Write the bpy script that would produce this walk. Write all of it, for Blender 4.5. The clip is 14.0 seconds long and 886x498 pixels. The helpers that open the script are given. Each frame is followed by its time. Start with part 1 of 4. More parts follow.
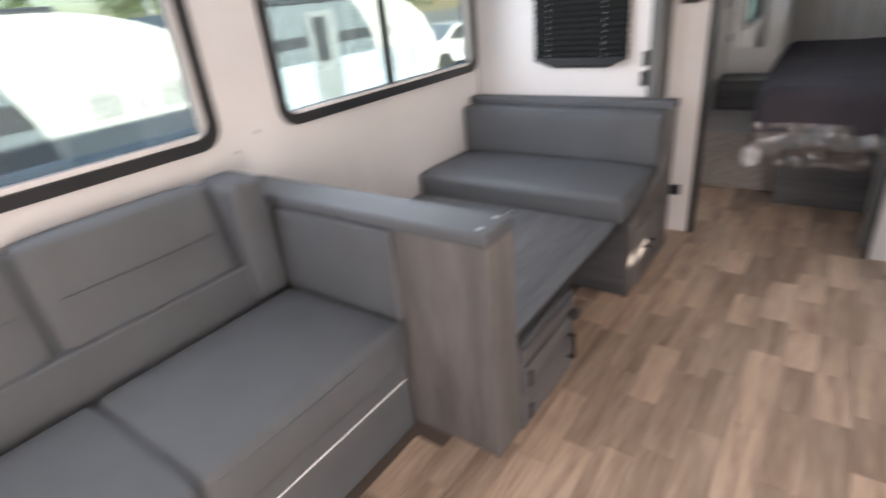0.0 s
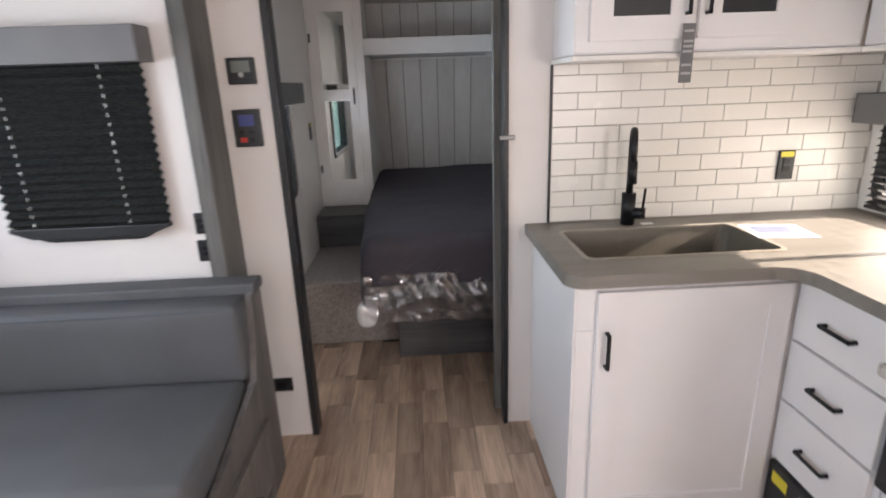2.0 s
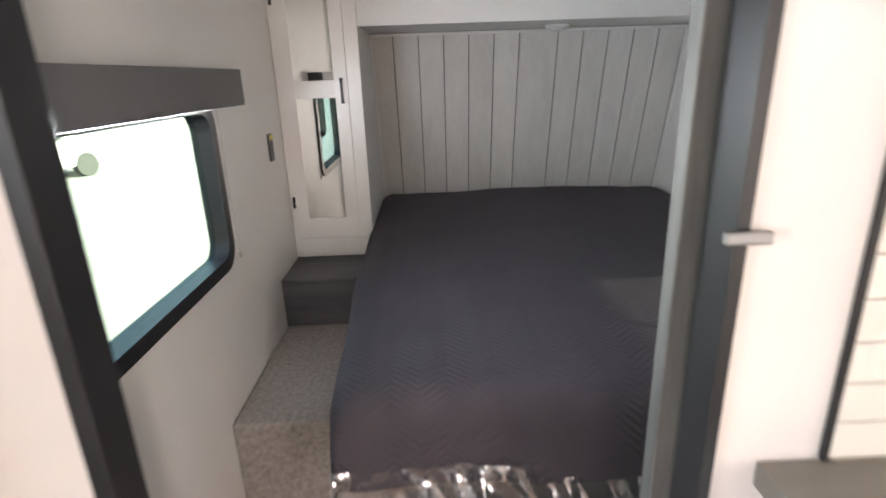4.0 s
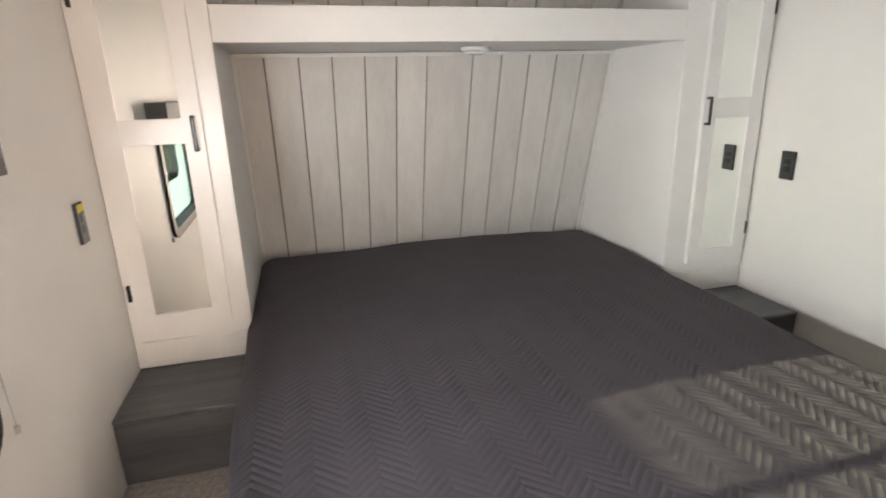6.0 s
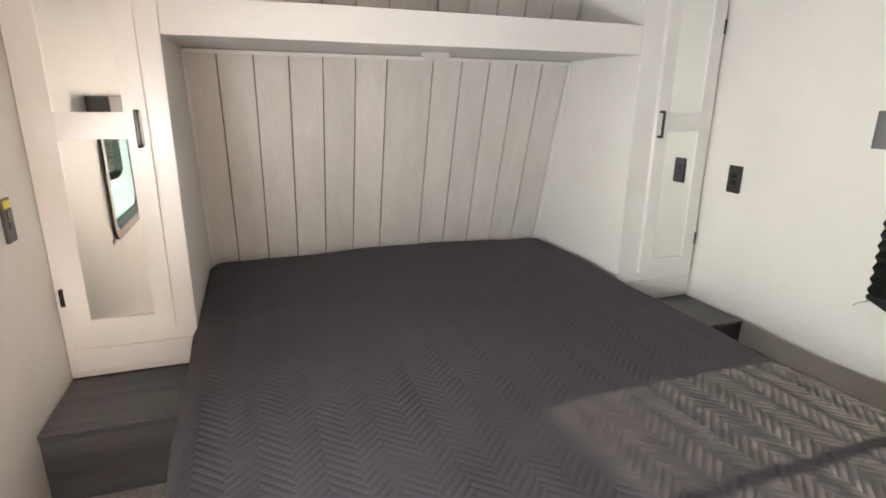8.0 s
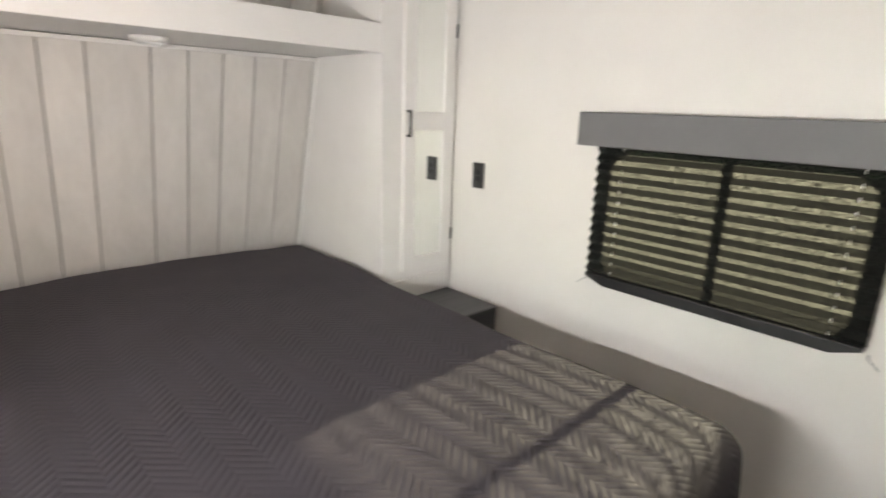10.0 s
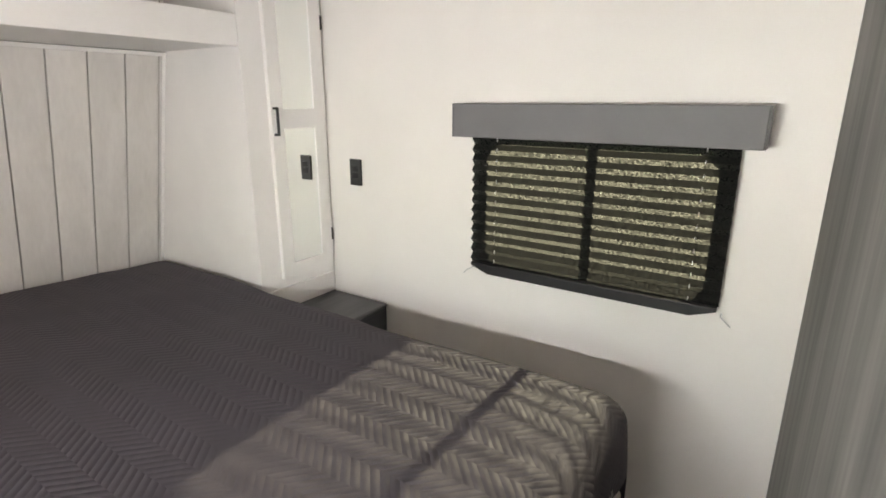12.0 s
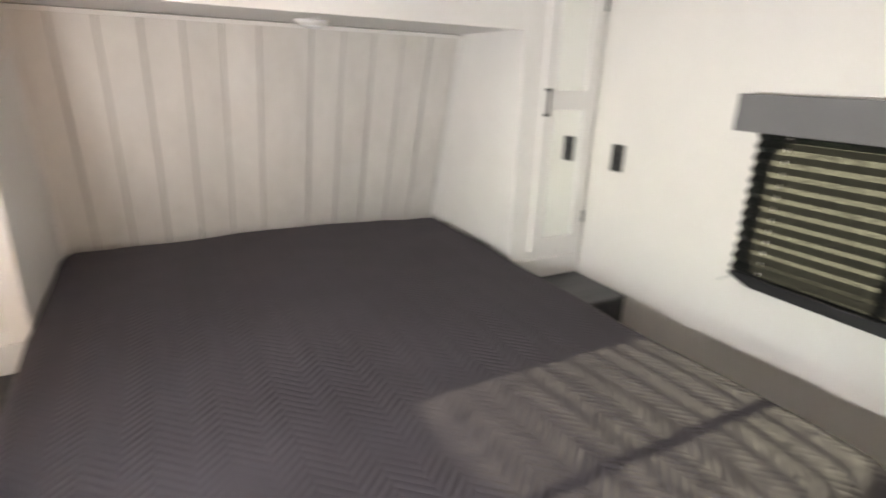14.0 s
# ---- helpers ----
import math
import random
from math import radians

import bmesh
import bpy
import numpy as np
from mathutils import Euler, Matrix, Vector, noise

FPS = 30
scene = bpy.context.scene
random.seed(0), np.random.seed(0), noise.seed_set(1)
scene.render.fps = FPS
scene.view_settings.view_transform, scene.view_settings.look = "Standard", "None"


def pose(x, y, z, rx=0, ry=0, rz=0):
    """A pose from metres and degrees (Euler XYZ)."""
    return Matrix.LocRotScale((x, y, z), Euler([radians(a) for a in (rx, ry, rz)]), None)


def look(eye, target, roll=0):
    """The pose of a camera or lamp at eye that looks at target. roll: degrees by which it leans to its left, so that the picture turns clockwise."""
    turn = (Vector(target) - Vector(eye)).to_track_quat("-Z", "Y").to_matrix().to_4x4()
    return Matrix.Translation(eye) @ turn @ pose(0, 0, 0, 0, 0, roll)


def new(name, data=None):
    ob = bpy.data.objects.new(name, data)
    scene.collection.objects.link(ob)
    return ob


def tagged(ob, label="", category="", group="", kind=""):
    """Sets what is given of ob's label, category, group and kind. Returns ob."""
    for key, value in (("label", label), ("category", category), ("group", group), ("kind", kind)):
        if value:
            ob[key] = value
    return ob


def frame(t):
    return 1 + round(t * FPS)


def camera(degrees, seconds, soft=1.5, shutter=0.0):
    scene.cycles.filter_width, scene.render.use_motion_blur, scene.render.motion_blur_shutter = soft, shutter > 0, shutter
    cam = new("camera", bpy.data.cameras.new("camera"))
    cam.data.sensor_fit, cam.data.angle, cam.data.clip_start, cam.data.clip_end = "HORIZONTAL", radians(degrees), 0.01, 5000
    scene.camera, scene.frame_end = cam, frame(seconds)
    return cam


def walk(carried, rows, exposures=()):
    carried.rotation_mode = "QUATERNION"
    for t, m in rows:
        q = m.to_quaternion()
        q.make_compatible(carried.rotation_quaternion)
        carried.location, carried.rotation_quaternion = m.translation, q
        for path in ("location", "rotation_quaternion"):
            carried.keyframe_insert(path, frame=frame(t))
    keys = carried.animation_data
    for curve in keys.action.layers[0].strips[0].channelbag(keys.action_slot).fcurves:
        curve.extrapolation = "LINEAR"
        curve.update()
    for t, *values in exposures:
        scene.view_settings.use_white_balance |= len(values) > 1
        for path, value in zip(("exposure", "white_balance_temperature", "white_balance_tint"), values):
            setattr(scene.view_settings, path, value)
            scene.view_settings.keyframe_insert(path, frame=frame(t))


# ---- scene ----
cam = camera(80.0, 14.0, soft=1.7, shutter=0.5)
PATH = (
    (0, 0.208, -3.133, 1.402, 37.66, -25.49, -5.96),
    (0.5, 0.191, -2.941, 1.443, 16.73, -22.45, -5.16),
    (1, 0.170, -2.666, 1.455, 8.64, -20.19, -5.15),
    (1.5, 0.141, -2.346, 1.450, 3.88, -18.72, -4.22),
    (2, 0.147, -2.006, 1.445, -2.40, -17.27, -2.06),
    (2.5, 0.159, -1.657, 1.440, -4.18, -16.78, -0.95),
    (3, 0.141, -1.293, 1.436, -0.23, -17.62, -2.85),
    (3.2, 0.131, -1.155, 1.438, 0.63, -18.25, -3.17),
    (5.3, 0.086, -0.016, 1.453, -7.90, -17.22, -0.41),
    (5.5, 0.070, 0.010, 1.466, -9.74, -16.74, -1.24),
    (6, 0.035, 0.045, 1.498, -14.75, -16.70, -1.63),
    (6.5, 0.026, 0.068, 1.501, -18.39, -16.08, -0.32),
    (7, 0.028, 0.082, 1.497, -19.25, -15.73, 0.60),
    (7.2, 0.027, 0.083, 1.497, -19.20, -15.72, 0.54),
    (9.3, 0.139, 0.037, 1.460, -24.30, -16.09, 0.42),
    (9.5, 0.160, 0.071, 1.466, -28.48, -15.63, -0.81),
    (10, 0.194, 0.126, 1.467, -43.45, -15.18, 1.85),
    (10.5, 0.207, 0.148, 1.473, -51.23, -15.01, 1.27),
    (11, 0.217, 0.156, 1.473, -54.31, -16.37, 0.34),
    (11.5, 0.226, 0.158, 1.473, -55.80, -16.07, -0.00),
    (12, 0.234, 0.153, 1.474, -56.17, -15.78, 0.09),
    (12.5, 0.232, 0.143, 1.475, -56.41, -15.93, 0.16),
    (13, 0.210, 0.138, 1.472, -55.93, -16.14, 0.51),
    (13.5, 0.176, 0.127, 1.475, -49.29, -17.09, 2.31),
    (14, 0.203, 0.105, 1.494, -28.62, -18.50, 1.94),
)
walk(cam, [(t, pose(x, y, z, 90 + pitch, 0, yaw) @ pose(0, 0, 0, 0, 0, roll)) for t, x, y, z, yaw, pitch, roll in PATH],
     exposures=((0.0, 2.52, 7000, 16), (1.0, 2.36, 7000, 16), (2.2, 2.42, 7000, 17), (3.2, 2.75, 7000, 17), (5.3, 3.98, 8400, 19), (7.2, 3.95, 8400, 19), (9.3, 4.24, 8700, 21), (10.4, 4.12, 8700, 21), (14.0, 4.2, 8700, 21)))

# ---- world, sun, daylight at the openings and added fills ----
SUN_EL = 24.0
world = bpy.data.worlds.new("sky")
scene.world = world
world.use_nodes = True
wn = world.node_tree.nodes
sky = wn.new("ShaderNodeTexSky")
sky.sky_type, sky.sun_disc = "NISHITA", False
sky.sun_elevation, sky.sun_rotation = radians(SUN_EL), radians(90)
wn["Background"].inputs["Strength"].default_value = 0.10
world.node_tree.links.new(sky.outputs[0], wn["Background"].inputs["Color"])
sun = new("sun", bpy.data.lights.new("sun", "SUN"))
sun.data.energy, sun.data.angle, sun.data.color = 5.0, radians(1.0), (1.0, 0.94, 0.84)
sun.matrix_world = look((12, 0.1, 12 * math.tan(radians(SUN_EL))), (0, 0.0, 0))


def window_light(name, at, to, w, h, energy, color=(0.70, 0.85, 1.0)):
    lamp = new(name, bpy.data.lights.new(name, "AREA"))
    lamp.data.shape, lamp.data.size, lamp.data.size_y = "RECTANGLE", w, h
    lamp.data.energy, lamp.data.color = energy, color
    lamp.matrix_world = look(at, to)
    return lamp


window_light("dinette_window_light", (-1.60, -1.10, 1.37), (0.5, -1.30, 1.1), 1.0, 0.5, 3.2)
window_light("sofa_window_light", (-1.60, -2.85, 1.37), (0.6, -2.85, 1.3), 1.3, 0.55, 2.4)
window_light("kitchen_window_light", (1.86, -0.55, 1.10), (0.0, -0.55, 0.8), 0.85, 0.25, 0.6, (1.0, 0.95, 0.85))
window_light("bedroom_window_light", (-0.515, 0.68, 1.366), (0.45, 0.72, 2.04), 0.74, 0.05, 4.2)
# Added fill from behind the view; no rear window is known there.
window_light("rear_fill_light", (-0.22, -4.86, 1.35), (0.22, 0.0, 0.55), 0.58, 0.75, 1.4, (0.95, 0.96, 1.0))
# Added fill through an assumed, unseen entry opening near the rear.
window_light("side_fill_light", (1.89, -3.90, 0.98), (-0.8, -2.7, 0.6), 0.62, 1.65, 9.5, (0.97, 0.97, 1.0))


# ---- materials ----
def ramp_pair(c, k):
    return tuple(max(0.0, v * (1 - k)) for v in c[:3]) + (1,), tuple(min(1.0, v * (1 + k)) for v in c[:3]) + (1,)


def surface(name, color, rough=0.5, metal=0.0, vary=0.08, scale=6.0, stretch=(1, 1, 1), bump=0.1, fine=120.0, per_object=0.0, coat=0.0, spec=0.5):
    """Paint, plastic, cloth or metal with variation at two scales and a fine relief."""
    m = bpy.data.materials.new(name)
    m.use_nodes = True
    n, l = m.node_tree.nodes, m.node_tree.links
    b = n["Principled BSDF"]
    b.inputs["Metallic"].default_value = metal
    b.inputs["Coat Weight"].default_value = coat
    b.inputs["Specular IOR Level"].default_value = spec
    tc, mp = n.new("ShaderNodeTexCoord"), n.new("ShaderNodeMapping")
    mp.inputs["Scale"].default_value = stretch
    l.new(tc.outputs["Object"], mp.inputs["Vector"])
    big, small = n.new("ShaderNodeTexNoise"), n.new("ShaderNodeTexNoise")
    big.inputs["Scale"].default_value, big.inputs["Detail"].default_value = scale, 4
    small.inputs["Scale"].default_value, small.inputs["Detail"].default_value = fine, 3
    l.new(mp.outputs[0], big.inputs["Vector"]), l.new(mp.outputs[0], small.inputs["Vector"])
    mix = n.new("ShaderNodeMath")
    mix.operation = "MULTIPLY_ADD"
    l.new(small.outputs["Fac"], mix.inputs[0])
    mix.inputs[1].default_value = 0.35
    l.new(big.outputs["Fac"], mix.inputs[2])
    r = n.new("ShaderNodeValToRGB")
    r.color_ramp.elements[0].position, r.color_ramp.elements[1].position = 0.42, 0.92
    r.color_ramp.elements[0].color, r.color_ramp.elements[1].color = ramp_pair(color, vary)
    l.new(mix.outputs[0], r.inputs["Fac"])
    col = r.outputs["Color"]
    if per_object:
        oi, mr, hs = n.new("ShaderNodeObjectInfo"), n.new("ShaderNodeMapRange"), n.new("ShaderNodeHueSaturation")
        mr.inputs["To Min"].default_value, mr.inputs["To Max"].default_value = 1 - per_object, 1 + per_object
        l.new(oi.outputs["Random"], mr.inputs["Value"])
        l.new(mr.outputs[0], hs.inputs["Value"]), l.new(col, hs.inputs["Color"])
        col = hs.outputs["Color"]
    l.new(col, b.inputs["Base Color"])
    rr = n.new("ShaderNodeMapRange")
    rr.inputs["To Min"].default_value, rr.inputs["To Max"].default_value = max(0.02, rough - 0.08), min(1, rough + 0.08)
    l.new(big.outputs["Fac"], rr.inputs["Value"]), l.new(rr.outputs[0], b.inputs["Roughness"])
    if bump:
        bp = n.new("ShaderNodeBump")
        bp.inputs["Strength"].default_value, bp.inputs["Distance"].default_value = bump, 0.004
        l.new(small.outputs["Fac"], bp.inputs["Height"]), l.new(bp.outputs[0], b.inputs["Normal"])
    return m


def wood(name, dark, light, axis="Y", rough=0.45, scale=1.0, per_object=0.15, bump=0.12, seamless=False):
    """Printed or real wood whose grain runs along one axis."""
    m = bpy.data.materials.new(name)
    m.use_nodes = True
    n, l = m.node_tree.nodes, m.node_tree.links
    b = n["Principled BSDF"]
    b.inputs["Roughness"].default_value = rough
    tc, oi, add, mp = n.new("ShaderNodeTexCoord"), n.new("ShaderNodeObjectInfo"), n.new("ShaderNodeVectorMath"), n.new("ShaderNodeMapping")
    sc = n.new("ShaderNodeVectorMath")
    sc.operation = "SCALE"
    sc.inputs[0].default_value, add.operation = (7.3, 5.1, 3.7), "ADD"
    l.new(oi.outputs["Random"], sc.inputs["Scale"])
    l.new(tc.outputs["Object"], add.inputs[0]), l.new(sc.outputs[0], add.inputs[1])
    s = [14 * scale] * 3
    s["XYZ".index(axis)] = 1.3 * scale
    mp.inputs["Scale"].default_value = s
    l.new(add.outputs[0], mp.inputs["Vector"])
    a, f = n.new("ShaderNodeTexNoise"), n.new("ShaderNodeTexNoise")
    a.inputs["Scale"].default_value, a.inputs["Detail"].default_value, a.inputs["Distortion"].default_value = 1.0, 5, 0.6
    f.inputs["Scale"].default_value, f.inputs["Detail"].default_value = 7.0, 4
    l.new(mp.outputs[0], a.inputs["Vector"]), l.new(mp.outputs[0], f.inputs["Vector"])
    mx = n.new("ShaderNodeMath")
    mx.operation = "MULTIPLY_ADD"
    l.new(f.outputs["Fac"], mx.inputs[0])
    mx.inputs[1].default_value = 0.5
    l.new(a.outputs["Fac"], mx.inputs[2])
    r = n.new("ShaderNodeValToRGB")
    r.color_ramp.elements[0].position, r.color_ramp.elements[1].position = 0.5, 1.0
    r.color_ramp.elements[0].color, r.color_ramp.elements[1].color = (*dark, 1), (*light, 1)
    l.new(mx.outputs[0], r.inputs["Fac"])
    mr, hs = n.new("ShaderNodeMapRange"), n.new("ShaderNodeHueSaturation")
    mr.inputs["To Min"].default_value, mr.inputs["To Max"].default_value = 1 - per_object, 1 + per_object
    l.new(oi.outputs["Random"], mr.inputs["Value"]), l.new(mr.outputs[0], hs.inputs["Value"]), l.new(r.outputs["Color"], hs.inputs["Color"])
    l.new(hs.outputs["Color"], b.inputs["Base Color"])
    bp = n.new("ShaderNodeBump")
    bp.inputs["Strength"].default_value, bp.inputs["Distance"].default_value = bump, 0.003
    l.new(f.outputs["Fac"], bp.inputs["Height"]), l.new(bp.outputs[0], b.inputs["Normal"])
    return m


def glass(name, tint=(0.9, 0.97, 0.95), opacity=0.12):
    """Window glass: see-through with a clear reflection."""
    m = bpy.data.materials.new(name)
    m.use_nodes = True
    n, l = m.node_tree.nodes, m.node_tree.links
    n.remove(n["Principled BSDF"])
    t, g, x = n.new("ShaderNodeBsdfTransparent"), n.new("ShaderNodeBsdfGlossy"), n.new("ShaderNodeMixShader")
    t.inputs["Color"].default_value = (*tint, 1)
    g.inputs["Roughness"].default_value = 0.02
    x.inputs["Fac"].default_value = opacity
    l.new(t.outputs[0], x.inputs[1]), l.new(g.outputs[0], x.inputs[2])
    l.new(x.outputs[0], n["Material Output"].inputs["Surface"])
    return m


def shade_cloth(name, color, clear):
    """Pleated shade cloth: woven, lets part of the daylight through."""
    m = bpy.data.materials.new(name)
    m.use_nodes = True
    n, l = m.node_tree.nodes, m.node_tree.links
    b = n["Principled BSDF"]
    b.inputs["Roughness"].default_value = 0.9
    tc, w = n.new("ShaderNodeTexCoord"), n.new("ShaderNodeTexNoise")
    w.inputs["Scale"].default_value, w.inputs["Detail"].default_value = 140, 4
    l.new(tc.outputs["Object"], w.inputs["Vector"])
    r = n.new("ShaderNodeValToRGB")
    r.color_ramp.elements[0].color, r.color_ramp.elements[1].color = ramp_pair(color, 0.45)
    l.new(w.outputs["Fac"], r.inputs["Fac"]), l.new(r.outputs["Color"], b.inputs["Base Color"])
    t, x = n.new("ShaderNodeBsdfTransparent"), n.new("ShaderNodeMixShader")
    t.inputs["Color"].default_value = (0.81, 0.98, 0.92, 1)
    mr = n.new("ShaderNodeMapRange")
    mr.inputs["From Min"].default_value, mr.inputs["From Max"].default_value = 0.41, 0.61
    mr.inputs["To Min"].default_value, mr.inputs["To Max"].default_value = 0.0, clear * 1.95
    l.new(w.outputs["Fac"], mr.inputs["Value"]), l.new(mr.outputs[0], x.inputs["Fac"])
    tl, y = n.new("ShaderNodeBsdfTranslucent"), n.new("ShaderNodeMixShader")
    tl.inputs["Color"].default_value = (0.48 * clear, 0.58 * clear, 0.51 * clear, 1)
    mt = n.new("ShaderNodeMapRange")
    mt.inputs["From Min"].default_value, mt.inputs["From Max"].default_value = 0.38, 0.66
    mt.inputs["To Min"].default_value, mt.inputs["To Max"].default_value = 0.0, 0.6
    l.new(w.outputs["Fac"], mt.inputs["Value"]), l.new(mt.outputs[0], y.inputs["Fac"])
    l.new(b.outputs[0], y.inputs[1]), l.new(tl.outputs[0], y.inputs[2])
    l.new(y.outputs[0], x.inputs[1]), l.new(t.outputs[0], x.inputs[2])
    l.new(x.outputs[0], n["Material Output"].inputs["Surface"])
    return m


def quilt(name, color):
    """Dark quilted cloth stitched in herringbone columns."""
    m = surface(name, color, 0.75, vary=0.12, scale=5, bump=0.0, fine=300)
    n, l = m.node_tree.nodes, m.node_tree.links
    tc, sp = n.new("ShaderNodeTexCoord"), n.new("ShaderNodeSeparateXYZ")
    l.new(tc.outputs["Object"], sp.inputs[0])

    def math_node(op, a, c=None, d=None):
        k = n.new("ShaderNodeMath")
        k.operation = op
        for i, v in enumerate((a, c, d)):
            if v is None:
                continue
            if isinstance(v, (int, float)):
                k.inputs[i].default_value = v
            else:
                l.new(v, k.inputs[i])
        return k.outputs[0]
    zig = math_node("PINGPONG", sp.outputs["X"], 0.064)
    ph = math_node("ADD", math_node("ADD", sp.outputs["Y"], sp.outputs["Z"]), math_node("MULTIPLY", zig, 0.9))
    ridges = math_node("SINE", math_node("MULTIPLY", ph, 2 * math.pi / 0.025))
    ridges = math_node("POWER", math_node("MULTIPLY_ADD", ridges, 0.5, 0.5), 0.5)
    col = math_node("MULTIPLY", math_node("ABSOLUTE", math_node("SUBTRACT", zig, 0.032)), -12.0)
    h = math_node("ADD", ridges, col)
    soft = n.new("ShaderNodeTexNoise")
    soft.inputs["Scale"].default_value, soft.inputs["Detail"].default_value = 3.5, 3
    l.new(tc.outputs["Object"], soft.inputs["Vector"])
    h = math_node("MULTIPLY", h, math_node("MAXIMUM", math_node("MULTIPLY_ADD", soft.outputs["Fac"], 3.8, -1.1), 0.08))
    bp = n.new("ShaderNodeBump")
    bp.inputs["Strength"].default_value, bp.inputs["Distance"].default_value = 0.34, 0.008
    l.new(h, bp.inputs["Height"]), l.new(bp.outputs[0], n["Principled BSDF"].inputs["Normal"])
    n["Principled BSDF"].inputs["Specular IOR Level"].default_value = 0.35
    return m


WALL = surface("wall_board", (0.74, 0.70, 0.68), 0.5, vary=0.055, scale=2.5, bump=0.03, fine=220)
WALL_COOL = surface("wall_board_bedroom", (0.80, 0.77, 0.735), 0.5, vary=0.035, scale=3, bump=0.03, fine=220)
CEIL = surface("ceiling_board", (0.84, 0.83, 0.81), 0.7, vary=0.03, bump=0.05)
WHITE = surface("white_cabinet", (0.80, 0.78, 0.78), 0.35, vary=0.025, scale=4, bump=0.015)
WHITE_TRIM = surface("white_trim", (0.78, 0.76, 0.74), 0.4, vary=0.03, scale=6, bump=0.02)
BLACK = surface("black_plastic", (0.018, 0.018, 0.02), 0.4, vary=0.15, scale=20, bump=0.02)
MATTE_BLACK = surface("matte_black_plastic", (0.012, 0.012, 0.013), 0.95, vary=0.15, scale=20, bump=0.02, spec=0.05)
BLACK_METAL = surface("black_metal", (0.02, 0.02, 0.022), 0.35, metal=0.6, vary=0.1, scale=15, bump=0.02)
CHROME = surface("brushed_metal", (0.62, 0.62, 0.62), 0.28, metal=1.0, vary=0.05, scale=10, bump=0.02)
LATCH = surface("worn_metal", (0.32, 0.32, 0.32), 0.45, metal=0.8, vary=0.1, scale=20, bump=0.03)
GREY_VINYL = surface("grey_vinyl", (0.092, 0.095, 0.101), 0.66, vary=0.14, scale=5, bump=0.12, fine=260)
PIPING = surface("seam_piping", (0.07, 0.075, 0.085), 0.5, vary=0.1, bump=0.08)
VALANCE = surface("valance_vinyl", (0.15, 0.148, 0.15), 0.6, vary=0.08, scale=7, bump=0.08, fine=240)
DARKWOOD_X = wood("dark_grey_wood_x", (0.050, 0.052, 0.057), (0.115, 0.112, 0.115), "X", 0.42, 0.7, 0.06)
DARKWOOD_Z = wood("dark_grey_wood_z", (0.074, 0.069, 0.068), (0.185, 0.168, 0.158), "Z", 0.5, 0.7, 0.06)
DARKWOOD_Y = wood("dark_grey_wood_y", (0.055, 0.054, 0.058), (0.13, 0.125, 0.125), "Y", 0.5, 0.7, 0.06)
POSTWOOD = wood("weathered_grey_wood", (0.06, 0.06, 0.058), (0.17, 0.165, 0.155), "Z", 0.6, 0.8, 0.05, 0.2)
FLOORWOOD = wood("floor_plank_print", (0.25, 0.165, 0.118), (0.60, 0.445, 0.335), "Y", 0.36, 0.9, 0.30, 0.08)
FLOORGAP = surface("floor_joint", (0.10, 0.075, 0.06), 0.7, vary=0.1)
SHIPLAP = wood("whitewashed_board", (0.62, 0.59, 0.56), (0.72, 0.69, 0.66), "Z", 0.6, 0.8, 0.04, 0.06)
GROOVE = surface("board_groove", (0.20, 0.185, 0.17), 0.8, vary=0.1)
CARPET = surface("speckled_carpet", (0.31, 0.275, 0.255), 0.95, vary=0.3, scale=60, bump=0.9, fine=380)
COUNTER = wood("grey_stone_laminate", (0.165, 0.148, 0.130), (0.225, 0.204, 0.180), "X", 0.42, 0.45, 0.0, 0.02)
SINK = surface("sink_composite", (0.29, 0.255, 0.21), 0.32, vary=0.08, scale=20, bump=0.02)
TILE = surface("white_tile", (0.78, 0.75, 0.70), 0.25, vary=0.02, scale=8, bump=0.02, per_object=0.03)
GROUT = surface("grey_grout", (0.40, 0.37, 0.33), 0.9, vary=0.1)
MATTRESS = surface("grey_mattress_cloth", (0.16, 0.15, 0.15), 0.85, vary=0.12, scale=8, bump=0.1)
QUILT = quilt("quilted_cover", (0.057, 0.049, 0.059))
MIRROR = surface("mirror_glass", (0.86, 0.88, 0.86), 0.02, metal=1.0, vary=0.01, bump=0.0)
MIRROR.node_tree.nodes["Principled BSDF"].inputs["Roughness"].default_value = 0.02
for k in list(MIRROR.node_tree.links):
    if k.to_socket.name == "Roughness":
        MIRROR.node_tree.links.remove(k)
GLASS = glass("tinted_window_glass", (0.46, 0.52, 0.52), 0.06)
GLASS_CLEAR = glass("clear_window_glass", (0.72, 0.86, 0.80), 0.06)
GLASS_SUNNY = glass("sunny_window_glass", (0.88, 0.91, 0.90), 0.05)
# Near-black tint dims the outdoor light seen through the blind; sunbeams are unaffected.
GLASS_DIM_VIEW = glass("dim_view_window_glass", (0.09, 0.12, 0.098), 0.05)
OVEN_GLASS = surface("oven_glass", (0.012, 0.012, 0.014), 0.08, vary=0.05, bump=0.0)
SHADE_DARK = shade_cloth("dark_pleated_cloth", (0.022, 0.024, 0.024), 0.0)
# Bright and dark copies of one cloth: the sun's banding put into colour.
SHADE_LIT = shade_cloth("sunlit_pleated_cloth", (0.008, 0.010, 0.008), 0.070)
SHADE_UNLIT = shade_cloth("unlit_pleated_cloth", (0.005, 0.006, 0.005), 0.017)
YELLOW = surface("yellow_label", (0.75, 0.62, 0.05), 0.5, vary=0.05)
PAPER = surface("printed_paper", (0.80, 0.80, 0.80), 0.6, vary=0.04)
PAPER_BLUE = surface("printed_blue", (0.18, 0.20, 0.45), 0.6, vary=0.1)
